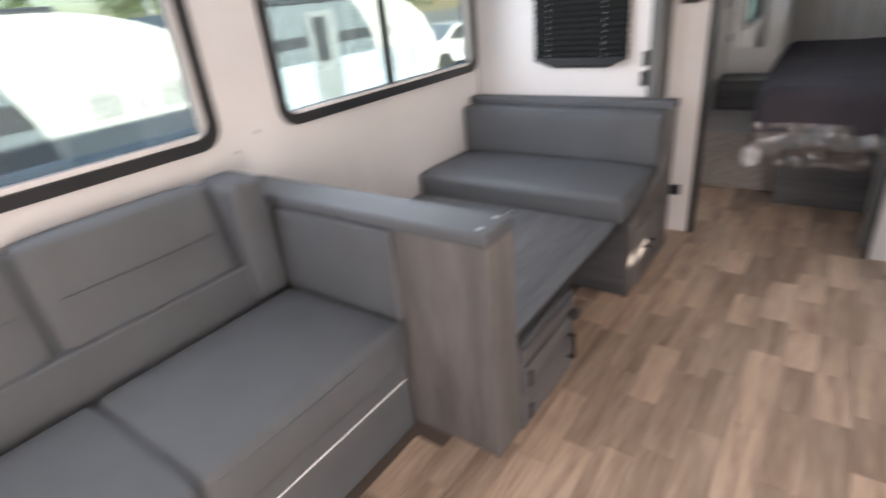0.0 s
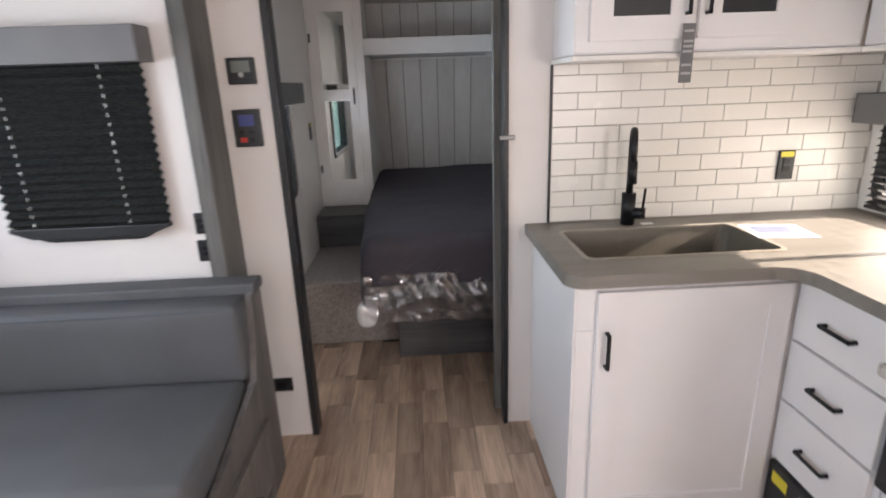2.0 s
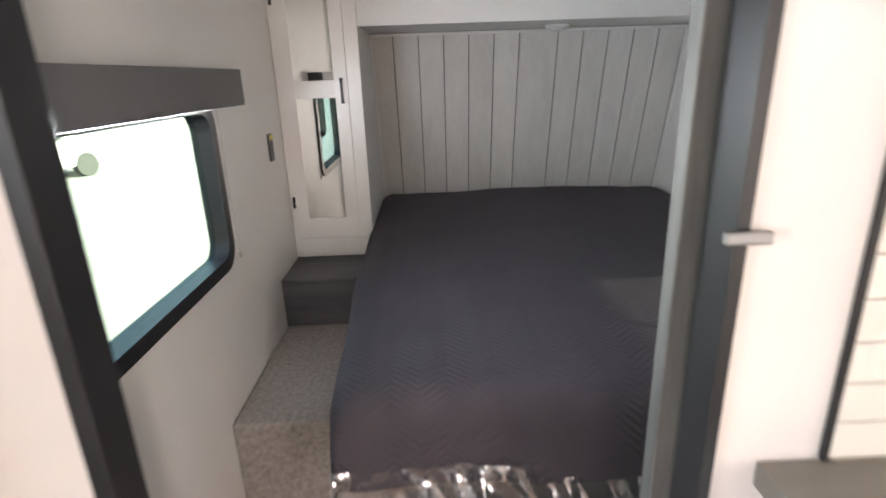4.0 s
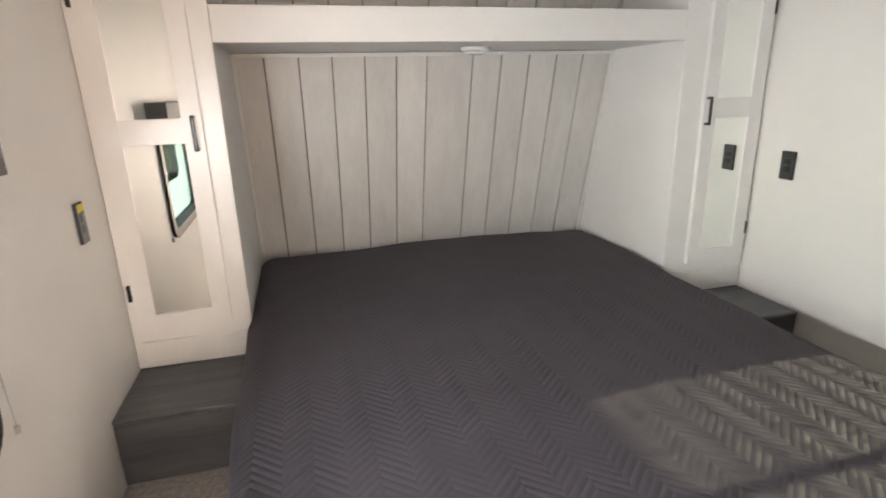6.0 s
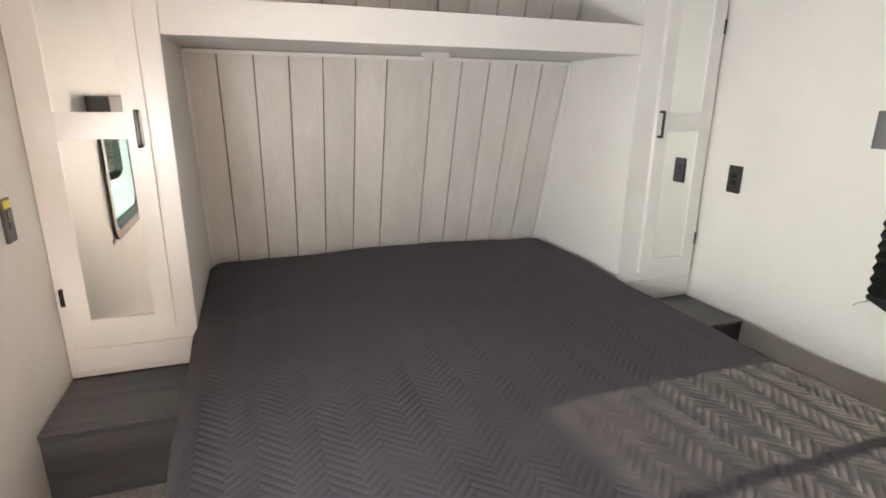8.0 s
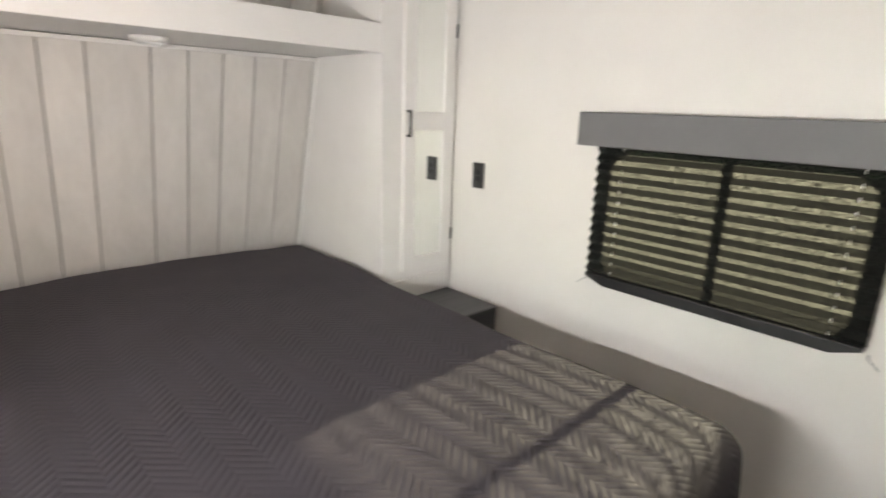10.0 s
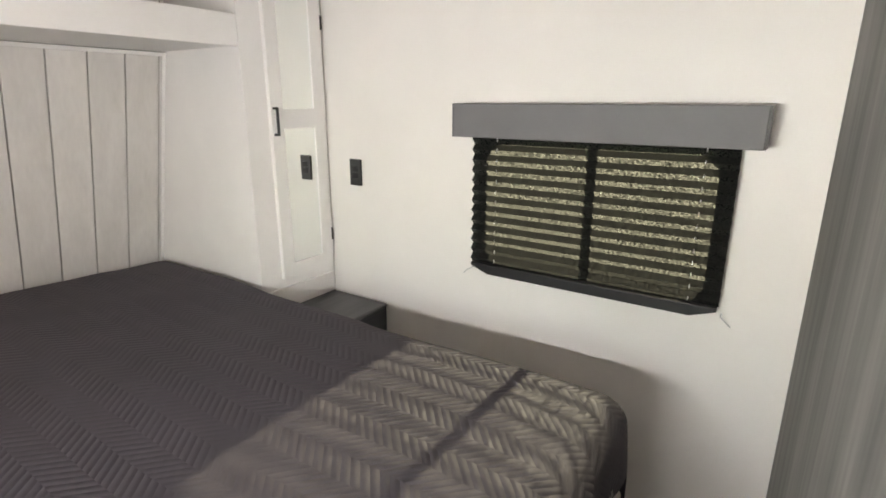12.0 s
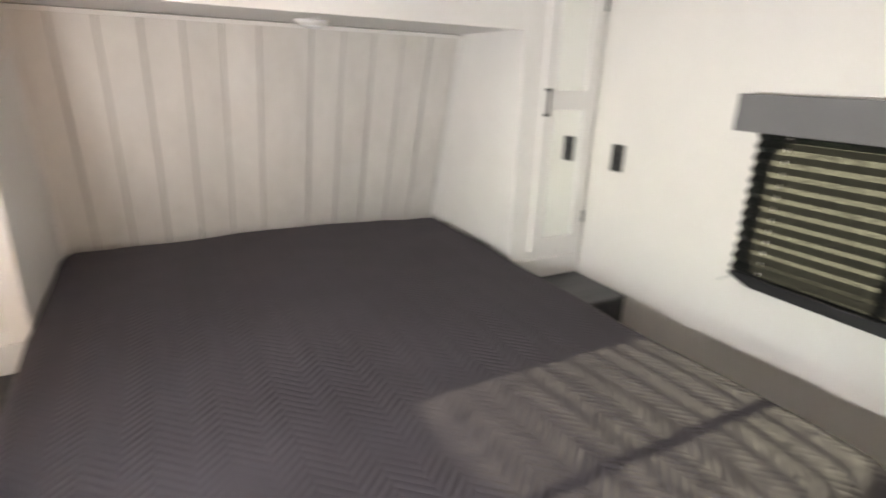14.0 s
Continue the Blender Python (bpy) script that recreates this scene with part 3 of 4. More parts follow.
def control_panel(name, x0, x1, z0, z1, label, kind):
    th = thing(name, ((x0 + x1) / 2, 0, z0), label, "control panel")
    w, h = x1 - x0, z1 - z0
    part("housing", box_bm((x0, -0.020, z0), (x1, 0.0, z1), 0.004), BLACK, th)
    if kind == "radio":
        part("display", box_bm((x0 + w * 0.16, -0.0215, z0 + h * 0.45), (x1 - w * 0.16, -0.019, z1 - h * 0.12), 0.001), LCD, th, "grey lcd display")
        part("dial", cyl_bm(((x0 + x1) / 2, -0.026, z0 + h * 0.36), ((x0 + x1) / 2, -0.019, z0 + h * 0.36), w * 0.09), GREY_MARK, th, "round dial")
        for k in (0.12, 0.28, 0.62, 0.78):
            part("button", box_bm((x0 + w * k, -0.022, z0 + h * 0.12), (x0 + w * (k + 0.10), -0.019, z0 + h * 0.20), 0.001), BLACK_METAL, th)
    else:
        part("display", box_bm((x0 + w * 0.22, -0.0215, z0 + h * 0.56), (x1 - w * 0.22, -0.019, z1 - h * 0.14), 0.001), LCD_BLUE, th, "dark blue display")
        part("red_switch", box_bm((x0 + w * 0.20, -0.023, z0 + h * 0.13), (x0 + w * 0.46, -0.019, z0 + h * 0.26), 0.001), RED, th, "red rocker switch")
        for a, b in ((0.56, 0.13), (0.2, 0.34), (0.56, 0.34)):
            part("button", cyl_bm((x0 + w * (a + 0.1), -0.023, z0 + h * (b + 0.06)), (x0 + w * (a + 0.1), -0.019, z0 + h * (b + 0.06)), w * 0.09, 12), BLACK_METAL, th)
    return th


control_panel("stereo_panel", -0.505, -0.409, 1.470, 1.560, "black stereo control with a grey display", "radio")
control_panel("tank_monitor", -0.510, -0.413, 1.252, 1.385, "black monitor panel with a red switch", "monitor")

# far dinette bench
bench = thing("dinette_bench", (-1.0, -0.52, 0), "dark grey wood dinette bench with vinyl cushions", "bench")
part("base", box_bm((XS, -0.872, 0.0), (-0.463, YS1 - 0.01, 0.375), 0.004), DARKWOOD_X, bench)
part("end_panel", prism_bm([(-0.88, 0.0), (-0.33, 0.0), (-0.20, 0.0), (-0.20, 0.79), (-0.305, 0.79), (-0.33, 0.62), (-0.38, 0.50), (-0.88, 0.385)], -0.462, -0.441, "x"), DARKWOOD_Z, bench)
dd = part("locker_door", box_bm((-0.443, -0.80, 0.045), (-0.429, -0.36, 0.335), 0.003), DARKWOOD_Z, bench)
part("door_frame", ring_bm([(-0.80, 0.045), (-0.36, 0.045), (-0.36, 0.335), (-0.80, 0.335)], [(-0.755, 0.09), (-0.405, 0.09), (-0.405, 0.29), (-0.755, 0.29)], -0.431, -0.423, "x"), DARKWOOD_Z, dd)
handle_bar(dd, (-0.427, -0.70, 0.20), (-0.427, -0.60, 0.20), (0.03, 0, 0))
seat = part("seat_cushion", cushion_bm((XS + 0.012, -0.90, 0.378), (-0.475, -0.37, 0.510), 0.026, 0.008), GREY_VINYL, bench, "slate grey vinyl seat cushion", True)
part("piping", tube_bm([(XS + 0.05, -0.897, 0.475), (-1.0, -0.909, 0.478), (-0.51, -0.897, 0.475)], 0.004, 8), PIPING, seat)
back = part("back_cushion", cushion_bm((XS + 0.012, -0.40, 0.505), (-0.465, -0.25, 0.780), 0.022, 0.006), GREY_VINYL, bench, "slate grey vinyl back cushion", True)
part("piping", tube_bm([(XS + 0.05, -0.395, 0.767), (-1.0, -0.402, 0.770), (-0.50, -0.395, 0.767)], 0.004, 8), PIPING, back)
part("back_board", box_bm((XS, -0.295, 0.780), (-0.430, -0.193, 0.820), 0.008), GREY_VINYL, bench)

# lowered dinette table
table = thing("dinette_table", (-1.0, -1.4, 0.36), "dark grey wood-grain dinette table lowered between benches", "table")
part("tabletop", box_bm((XS + 0.03, -1.895, 0.366), (-0.490, -0.905, 0.398), 0.004), DARKWOOD_Y, table)
bm = box_bm((-1.02, -1.42, 0.398), (-1.014, -0.95, 0.3992), 0)
part("seam", bm, GREY_MARK, table, "pale worn joint line across the top")
part("edge_band", box_bm((-0.492, -1.895, 0.367), (-0.486, -0.905, 0.397), 0.001), BLACK, table)

# near dinette bench
near = thing("near_bench", (-1.0, -1.72, 0), "dark grey wood bench locker under the table", "bench")
part("base", box_bm((XS, -1.898, 0.0), (-0.470, -1.485, 0.362), 0.004), DARKWOOD_X, near)
part("lid_rail", box_bm((-0.472, -1.896, 0.292), (-0.458, -1.49, 0.345), 0.003), DARKWOOD_Y, near)
nd = part("locker_door", box_bm((-0.472, -1.885, 0.035), (-0.456, -1.50, 0.272), 0.003), DARKWOOD_Y, near)
handle_bar(nd, (-0.458, -1.545, 0.09), (-0.458, -1.545, 0.20), (0.03, 0, 0))
part("hinge", box_bm((-0.458, -1.88, 0.05), (-0.446, -1.86, 0.11), 0.003), BLACK, nd)
part("hinge", box_bm((-0.458, -1.88, 0.19), (-0.446, -1.86, 0.25), 0.003), BLACK, nd)
part("base_latch", cyl_bm((-0.468, -1.52, 0.275), (-0.433, -1.52, 0.275), 0.022, 16), BLACK, near)

# low divider between dinette and sofa
pony = thing("divider", (-1.0, -1.98, 0), "low dark wood divider with a padded grey cap", "partition")
part("panel", box_bm((XS, -2.045, 0.0), (-0.490, -1.905, 0.775), 0.004), DARKWOOD_Z, pony)
part("end_cap", box_bm((-0.492, -2.052, 0.0), (-0.480, -1.899, 0.778), 0.005), DARKWOOD_Z, pony)
part("top_cap", box_bm((XS, -2.058, 0.776), (-0.477, -1.893, 0.818), 0.012, 3), GREY_VINYL, pony, "slate grey vinyl cap")
for a in (-2.02, -1.93):
    part("screw_cover", cyl_bm((-0.518, a, 0.817), (-0.518, a, 0.8215), 0.009, 12), GREY_MARK, pony)

# sofa
sofa = thing("sofa", (-1.2, -3.09, 0), "slate grey vinyl sofa with stitched back cushions", "sofa")
part("base", box_bm((-1.395, -4.15, 0.0), (-0.825, -2.065, 0.30), 0.01), GREY_VINYL, sofa)
part("back_frame", box_bm((XS + 0.004, -4.15, 0.0), (-1.40, -2.065, 0.60), 0.01), GREY_VINYL, sofa)
part("front_seam", tube_bm([(-0.822, -4.09, 0.225), (-0.822, -2.09, 0.225)], 0.003, 8), PAPER, sofa, "pale stitched seam")
y1 = -2.07
for k, w in enumerate((0.735, 0.70, 0.63)):
    y0 = y1 - w
    c = part("seat_cushion", cushion_bm((-1.36, y0 + 0.004, 0.302), (-0.80, y1 - 0.004, 0.462), 0.024, 0.008), GREY_VINYL, sofa, "", True)
    part("piping", tube_bm([(-0.801, y0 + 0.03, 0.436), (-0.793, (y0 + y1) / 2, 0.438), (-0.801, y1 - 0.03, 0.436)], 0.004, 8), PIPING, c)
    bm = cushion_bm((-1.56, y0 + 0.006 - (0 if k else 0.0), 0.455), (-1.40, y1 - 0.006 - (0.14 if k == 0 else 0), 0.91), 0.028, 0.010)
    bmesh.ops.rotate(bm, cent=(-1.44, 0, 0.46), matrix=Matrix.Rotation(radians(-12), 3, "Y"), verts=bm.verts)
    bc = part("back_cushion", bm, GREY_VINYL, sofa, "", True)
    for z in (0.60, 0.74):
        xx = -1.385 - (z - 0.46) * 0.21
        part("stitching", tube_bm([(xx - 0.004, y0 + 0.06, z), (xx + 0.005, (y0 + y1) / 2 - (0.07 if k == 0 else 0), z), (xx - 0.004, y1 - 0.06 - (0.14 if k == 0 else 0), z)], 0.003, 6), PIPING, bc)
    y1 = y0
arm = part("corner_cushion", cushion_bm((-1.58, -2.205, 0.455), (-1.37, -2.068, 0.90), 0.028, 0.006), GREY_VINYL, sofa, "", True)
part("arm_pad", cushion_bm((-1.37, -2.068, 0.455), (-0.82, -2.047, 0.774), 0.005, 0.002), GREY_VINYL, sofa, "", True)

# ---- kitchen ----
sink_cab = thing("sink_cabinet", (0.97, -0.3, 0), "white base cabinet under the sink with a panelled door", "cabinet")
part("body", box_bm((0.600, -0.572, 0.0), (1.29, -0.002, 0.715), 0.003), WHITE, sink_cab)
part("apron", box_bm((0.600, -0.572, 0.716), (1.325, -0.520, 0.868), 0.002), WHITE, sink_cab)
part("side_panel", box_bm((0.592, -0.573, 0.0), (0.600, -0.002, 0.868), 0.001), WHITE, sink_cab)
sd = shaker_door(sink_cab, "y", -0.573, -1, 0.66, 1.255, 0.035, 0.845, WHITE, 0.065)
handle_bar(sd, (0.690, -0.591, 0.600), (0.690, -0.591, 0.720), (0, -0.028, 0))
part("hinge", box_bm((1.257, -0.582, 0.12), (1.264, -0.574, 0.17), 0.001), CHROME, sd)

drawers = thing("drawer_cabinet", (1.6, -0.81, 0), "white drawer cabinet with black bar handles", "cabinet")
part("body", box_bm((1.348, -1.004, 0.0), (XR + 0.018, -0.052, 0.868), 0.003), WHITE, drawers)
part("face_frame", box_bm((1.312, -1.004, 0.0), (1.347, -0.586, 0.868), 0.002), WHITE, drawers)
for z0, z1 in ((0.665, 0.858), (0.455, 0.655), (0.235, 0.445)):
    dr = part("drawer_front", box_bm((1.294, -0.985, z0), (1.312, -0.635, z1), 0.003), WHITE, drawers)
    zc = (z0 + z1) / 2
    handle_bar(dr, (1.294, -0.87, zc), (1.294, -0.755, zc), (-0.028, 0, 0))
panel = thing("converter_panel", (1.30, -0.80, 0.06), "black power panel with a yellow sticker, low in the drawer cabinet", "electrical panel")
part("cover", box_bm((1.290, -0.965, 0.045), (1.311, -0.640, 0.222), 0.004), BLACK, panel)
part("sticker", box_bm((1.2885, -0.735, 0.155), (1.2905, -0.665, 0.195), 0), YELLOW, panel, "yellow warning sticker")
part("plate", box_bm((1.287, -0.925, 0.075), (1.2905, -0.79, 0.195), 0.004), CHROME, panel)
for a in (0.10, 0.135, 0.17):
    part("fuse", box_bm((1.280, -0.90, a - 0.010), (1.288, -0.83, a + 0.008), 0.002), BLACK, panel)

oven = thing("range_oven", (1.6, -1.28, 0.4), "black gas range with chrome knobs and steel handle", "oven")
part("body", box_bm((1.312, -1.56, 0.42), (XR + 0.016, -1.008, 0.925), 0.004), BLACK, oven)
part("control_panel", box_bm((1.268, -1.558, 0.835), (1.314, -1.010, 0.925), 0.006), BLACK_METAL, oven)
od = part("oven_door", box_bm((1.278, -1.556, 0.44), (1.312, -1.012, 0.825), 0.006), OVEN_GLASS, oven, "black glass oven door")
part("handle", box_bm((1.205, -1.55, 0.765), (1.232, -1.02, 0.800), 0.010, 3), CHROME, od, "pale steel bar handle")
for a in (-1.53, -1.05):
    part("handle_foot", box_bm((1.230, a - 0.012, 0.770), (1.280, a + 0.012, 0.795), 0.003), CHROME, od)
for a in (-1.075, -1.165, -1.255, -1.345, -1.435, -1.515):
    kn = part("knob", cyl_bm((1.225, a, 0.880), (1.268, a, 0.880), 0.020, 20, 0.026), CHROME, oven, "chrome burner knob")
    part("grip", box_bm((1.216, a - 0.004, 0.862), (1.228, a + 0.004, 0.898), 0.002), CHROME, kn)
for a in (-1.16, -1.41):
    part("grate", ring_bm(round_rect(1.40, 1.82, a - 0.11, a + 0.11, 0.02), round_rect(1.412, 1.808, a - 0.098, a + 0.098, 0.015), 0.94, 0.955, "z"), BLACK_METAL, oven)
    part("burner", cyl_bm((1.61, a, 0.925), (1.61, a, 0.945), 0.045, 20), BLACK, oven)
    for b in (1.50, 1.61, 1.72):
        part("grate_bar", box_bm((b - 0.005, a - 0.105, 0.941), (b + 0.005, a + 0.105, 0.953), 0.002), BLACK_METAL, oven)
    part("grate_foot", box_bm((1.402, a - 0.10, 0.925), (1.412, a + 0.10, 0.942), 0.001), BLACK_METAL, oven)
vent = thing("furnace_panel", (1.6, -1.28, 0), "white lower panel with a louvred furnace vent", "vent")
part("body", box_bm((1.312, -1.56, 0.0), (XR + 0.016, -1.008, 0.418), 0.003), WHITE, vent)
part("vent_frame", ring_bm([(-1.54, 0.06), (-1.045, 0.06), (-1.045, 0.385), (-1.54, 0.385)], [(-1.525, 0.075), (-1.06, 0.075), (-1.06, 0.37), (-1.525, 0.37)], 1.300, 1.313, "x"), WHITE, vent)
for k in range(9):
    z = 0.085 + k * 0.0325
    bm = box_bm((1.300, -1.525, z), (1.304, -1.06, z + 0.028), 0.001)
    bmesh.ops.rotate(bm, cent=(1.304, 0, z), matrix=Matrix.Rotation(radians(-22), 3, "Y"), verts=bm.verts)
    part("slat", bm, WHITE, vent)
end_cab = thing("end_cabinet", (1.6, -1.75, 0), "white base cabinet beyond the range", "cabinet")
part("body", box_bm((1.312, -1.96, 0.0), (XR + 0.018, -1.562, 0.868), 0.003), WHITE, end_cab)
shaker_door(end_cab, "x", 1.312, -1, -1.94, -1.58, 0.03, 0.85, WHITE, 0.055)

for unit in (drawers, panel, oven, vent, end_cab):
    unit.location += Vector((-0.02, 0.05, 0.0))

# continuous L-shaped worktop with the sink opening
def worktop():
    def arc(cx, cy, r, a0, a1, n=8):
        return [(cx + r * math.cos(radians(a0 + (a1 - a0) * k / n)), cy + r * math.sin(radians(a0 + (a1 - a0) * k / n))) for k in range(n + 1)]
    outer = [(0.558, -0.004)] + arc(0.618, -0.558, 0.06, 180, 270) + [(1.15, -0.618)] + arc(1.15, -0.708, 0.09, 90, 0) + [(1.24, -0.954), (XR - 0.004, -0.954), (XR - 0.004, -0.004)]
    hole = round_rect(0.66, 1.30, -0.475, -0.14, 0.03, 4)
    bm = bmesh.new()
    for z in (0.870, 0.910):
        rim, cut = [bm.verts.new((*p, z)) for p in outer], [bm.verts.new((*p, z)) for p in hole]
        es = [bm.edges.new((r[i], r[(i + 1) % len(r)])) for r in (rim, cut) for i in range(len(r))]
        bmesh.ops.triangle_fill(bm, use_beauty=True, use_dissolve=False, edges=es)
        if z < 0.9:
            low = (rim, cut)
    for a, b in ((low[0], rim), (low[1], cut)):
        for i in range(len(a)):
            j = (i + 1) % len(a)
            bm.faces.new((a[i], a[j], b[j], b[i]))
    return bm


counter = tagged(new("worktop", mesh_of("worktop", worktop())), "grey-brown stone-look laminate worktop in an L", "countertop")
counter.data.materials.append(COUNTER)
part("scribe_strip", box_bm((0.660, -0.0135, 0.9105), (XR - 0.004, -0.0105, 0.9155), 0.0008, 1), SINK, counter, "thin sealant line along the tiles")
part("side_scribe", box_bm((XR - 0.012, -0.950, 0.9105), (XR - 0.004, -0.016, 0.9155), 0.0008, 1), SINK, counter)
basin = thing("sink", (1.0, -0.33, 0.70), "taupe composite sink set in the worktop", "sink")
bm = bmesh.new()
tops, bots = round_rect(0.662, 1.298, -0.473, -0.142, 0.03, 4), round_rect(0.695, 1.265, -0.44, -0.175, 0.05, 4)
ra, rb = [bm.verts.new((*p, 0.907)) for p in tops], [bm.verts.new((*p, 0.735)) for p in bots]
for i in range(len(ra)):
    j = (i + 1) % len(ra)
    bm.faces.new((ra[i], ra[j], rb[j], rb[i]))
bm.faces.new(rb)
bmesh.ops.solidify(bm, geom=bm.faces[:], thickness=0.006)
part("bowl", bm, SINK, basin)
part("rim", ring_bm(round_rect(0.652, 1.308, -0.483, -0.132, 0.035, 4), round_rect(0.666, 1.294, -0.469, -0.146, 0.028, 4), 0.906, 0.9125, "z"), SINK, basin)
part("drain", cyl_bm((0.975, -0.305, 0.736), (0.975, -0.305, 0.742), 0.04, 20), CHROME, basin, "round steel drain")
faucet = thing("kitchen_faucet", (0.99, -0.075, 0.91), "matte black gooseneck kitchen faucet", "faucet")
part("base", cyl_bm((0.99, -0.075, 0.910), (0.99, -0.075, 1.03), 0.026, 24), BLACK_METAL, faucet, "", True)
pts = [(0.99, -0.075, 1.02), (0.99, -0.075, 1.20)]
pts += [(0.99 - 0.017 * (1 - math.cos(a)), -0.075 - 0.050 * (1 - math.cos(a)), 1.205 + 0.062 * math.sin(a)) for a in (math.pi * k / 12 for k in range(13))]
pts += [(0.956, -0.175, 1.15)]
part("neck", tube_bm(pts, 0.0125, 14), BLACK_METAL, faucet, "", True)
part("spray_head", cyl_bm((0.956, -0.175, 1.165), (0.956, -0.176, 1.085), 0.0155, 16, 0.017), BLACK_METAL, faucet, "", True)
part("lever_hub", cyl_bm((1.00, -0.085, 0.955), (1.045, -0.105, 0.955), 0.022, 18), BLACK_METAL, faucet, "", True)
part("lever", tube_bm([(1.035, -0.10, 0.965), (1.040, -0.103, 1.05)], 0.005, 8), BLACK_METAL, faucet)
part("tag", box_bm((1.04, -0.10, 0.9105), (1.085, -0.075, 0.9118), 0), PAPER, faucet, "small white paper tag")
faucet.location.x -= 0.05
leaflet = thing("leaflet", (1.47, -0.25, 0.91), "printed paper leaflet lying on the worktop", "leaflet")
bm = box_bm((1.375, -0.335, 0.9106), (1.575, -0.165, 0.9126), 0)
bmesh.ops.rotate(bm, cent=(1.47, -0.25, 0.911), matrix=Matrix.Rotation(radians(-8), 3, "Z"), verts=bm.verts)
part("sheet", bm, PAPER, leaflet)
bm = box_bm((1.40, -0.28, 0.9126), (1.53, -0.19, 0.9134), 0)
bmesh.ops.rotate(bm, cent=(1.47, -0.25, 0.911), matrix=Matrix.Rotation(radians(-8), 3, "Z"), verts=bm.verts)
part("print", bm, PAPER_BLUE, leaflet, "blurred blue picture")
leaflet.location += Vector((-0.072, -0.02, 0.0))

# wall cabinets
def mesh_door(parent, axis, face, out, a0, a1):
    d = shaker_door(parent, axis, face, out, a0, a1, 1.558, 2.02, WHITE, 0.07, pane=BLACK, pane_label="dark mesh inset")
    return d


up = thing("wall_cabinet", (1.15, -0.15, 1.52), "white wall cabinet over the sink with dark mesh doors", "cabinet")
part("body", box_bm((0.652, -0.255, 1.517), (1.60, -0.002, ZC - 0.003), 0.01), WHITE, up)
part("bottom_rail", box_bm((0.646, -0.267, 1.500), (1.60, -0.002, 1.517), 0.004), WHITE_TRIM, up)
for a0, a1, hx in ((0.700, 1.020, 1.000), (1.042, 1.358, 1.064)):
    d = mesh_door(up, "y", -0.255, -1, a0, a1)
    handle_bar(d, (hx, -0.273, 1.625), (hx, -0.273, 1.735), (0, -0.026, 0))
up2 = thing("wall_cabinet", (1.75, -0.9, 1.52), "white wall cabinet over the range with dark mesh doors", "cabinet")
part("body", box_bm((1.602, -1.60, 1.517), (XR - 0.002, -0.257, ZC - 0.003), 0.006), WHITE, up2)
part("bottom_rail", box_bm((1.590, -1.60, 1.500), (XR - 0.002, -0.257, 1.517), 0.004), WHITE_TRIM, up2)
for a0, a1, hy in ((-0.72, -0.32, -0.695), (-1.09, -0.73, -0.755), (-1.55, -1.10, -1.13)):
    d = mesh_door(up2, "x", 1.602, -1, a0, a1)
    handle_bar(d, (1.584, hy, 1.625), (1.584, hy, 1.735), (-0.026, 0, 0))
tag = thing("hanging_tag", (1.0, -0.29, 1.42), "grey printed tag hanging from the wall cabinet", "tag")
part("card", box_bm((0.985, -0.290, 1.425), (1.025, -0.287, 1.600), 0.001), VALANCE, tag)
for z in (1.45, 1.475, 1.515, 1.53, 1.545, 1.575):
    part("print_bar", box_bm((0.990, -0.2912, z), (1.020, -0.2898, z + 0.007), 0), GREY_MARK, tag)

wall_plate("kitchen_outlet", "y", -0.010, -1, 1.545, 1.610, 1.045, 1.158, "black outlet with a yellow sticker on the tiles", "outlet", sticker=True)
slide_window("window_4", "x", XR, -1, -1.02, -0.07, 0.93, 1.38, -0.55, "black-framed kitchen window behind a blind", GLASS_SUNNY)
valance("kitchen_valance", (1.80, -1.06, 1.255), (XR - 0.001, -0.03, 1.362), "grey padded valance over the kitchen window")


def slat_blind(name, face, out, y0, y1, z0, z1, tilt, label):
    """A blind with separate tilted slats."""
    th = thing(name, (face, (y0 + y1) / 2, z0), label, "window blind")
    n = int((z1 - z0) / 0.026)
    for k in range(n):
        z = z0 + (k + 0.5) * (z1 - z0) / n
        bm = box_bm((face - 0.012, y0, z - 0.0006), (face + 0.012, y1, z + 0.0006), 0)
        bmesh.ops.rotate(bm, cent=(face, 0, z), matrix=Matrix.Rotation(radians(tilt), 3, "Y"), verts=bm.verts)
        part("slat", bm, BLACK, th)
    part("bottom_rail", box_bm((face - 0.013, y0, z0 - 0.010), (face + 0.013, y1, z0 + 0.004), 0.003), BLACK, th)
    for c in (0.12, 0.88):
        y = y0 + (y1 - y0) * c
        part("cord", cyl_bm((face - 0.014, y, z0), (face - 0.014, y, z1), 0.0015, 6), PAPER, th)
    return th


slat_blind("kitchen_blind", XR - 0.035, -1, -1.0, -0.09, 0.945, 1.27, -23, "open black slatted blind in the kitchen window")

# ---- bedroom ----
slide_window("window_5", "x", XL, 1, 0.26, 1.10, 0.86, 1.40, None, "black-framed bedroom window with the shade raised", GLASS_CLEAR)
valance("bedroom_valance", (XL + 0.001, 0.16, 1.372), (XL + 0.085, 1.19, 1.482), "dark grey padded valance over the bedroom window")
slide_window("window_6", "x", XR, -1, 0.29, 1.11, 0.86, 1.40, 0.695, "black-framed bedroom window behind a sunlit shade", GLASS_DIM_VIEW, MATTE_BLACK)
valance("bedside_valance", (1.794, 0.227, 1.352), (XR - 0.001, 1.162, 1.462), "grey padded valance over the sunlit shade")
pleated_shade("pleated_blind", "x", XR - 0.016, -1, 0.285, 1.125, 0.868, 1.36, SHADE_LIT, "closed dark pleated shade glowing with sunlight", 0.036, 0.018, SHADE_UNLIT, cords=(0.10, 0.88))
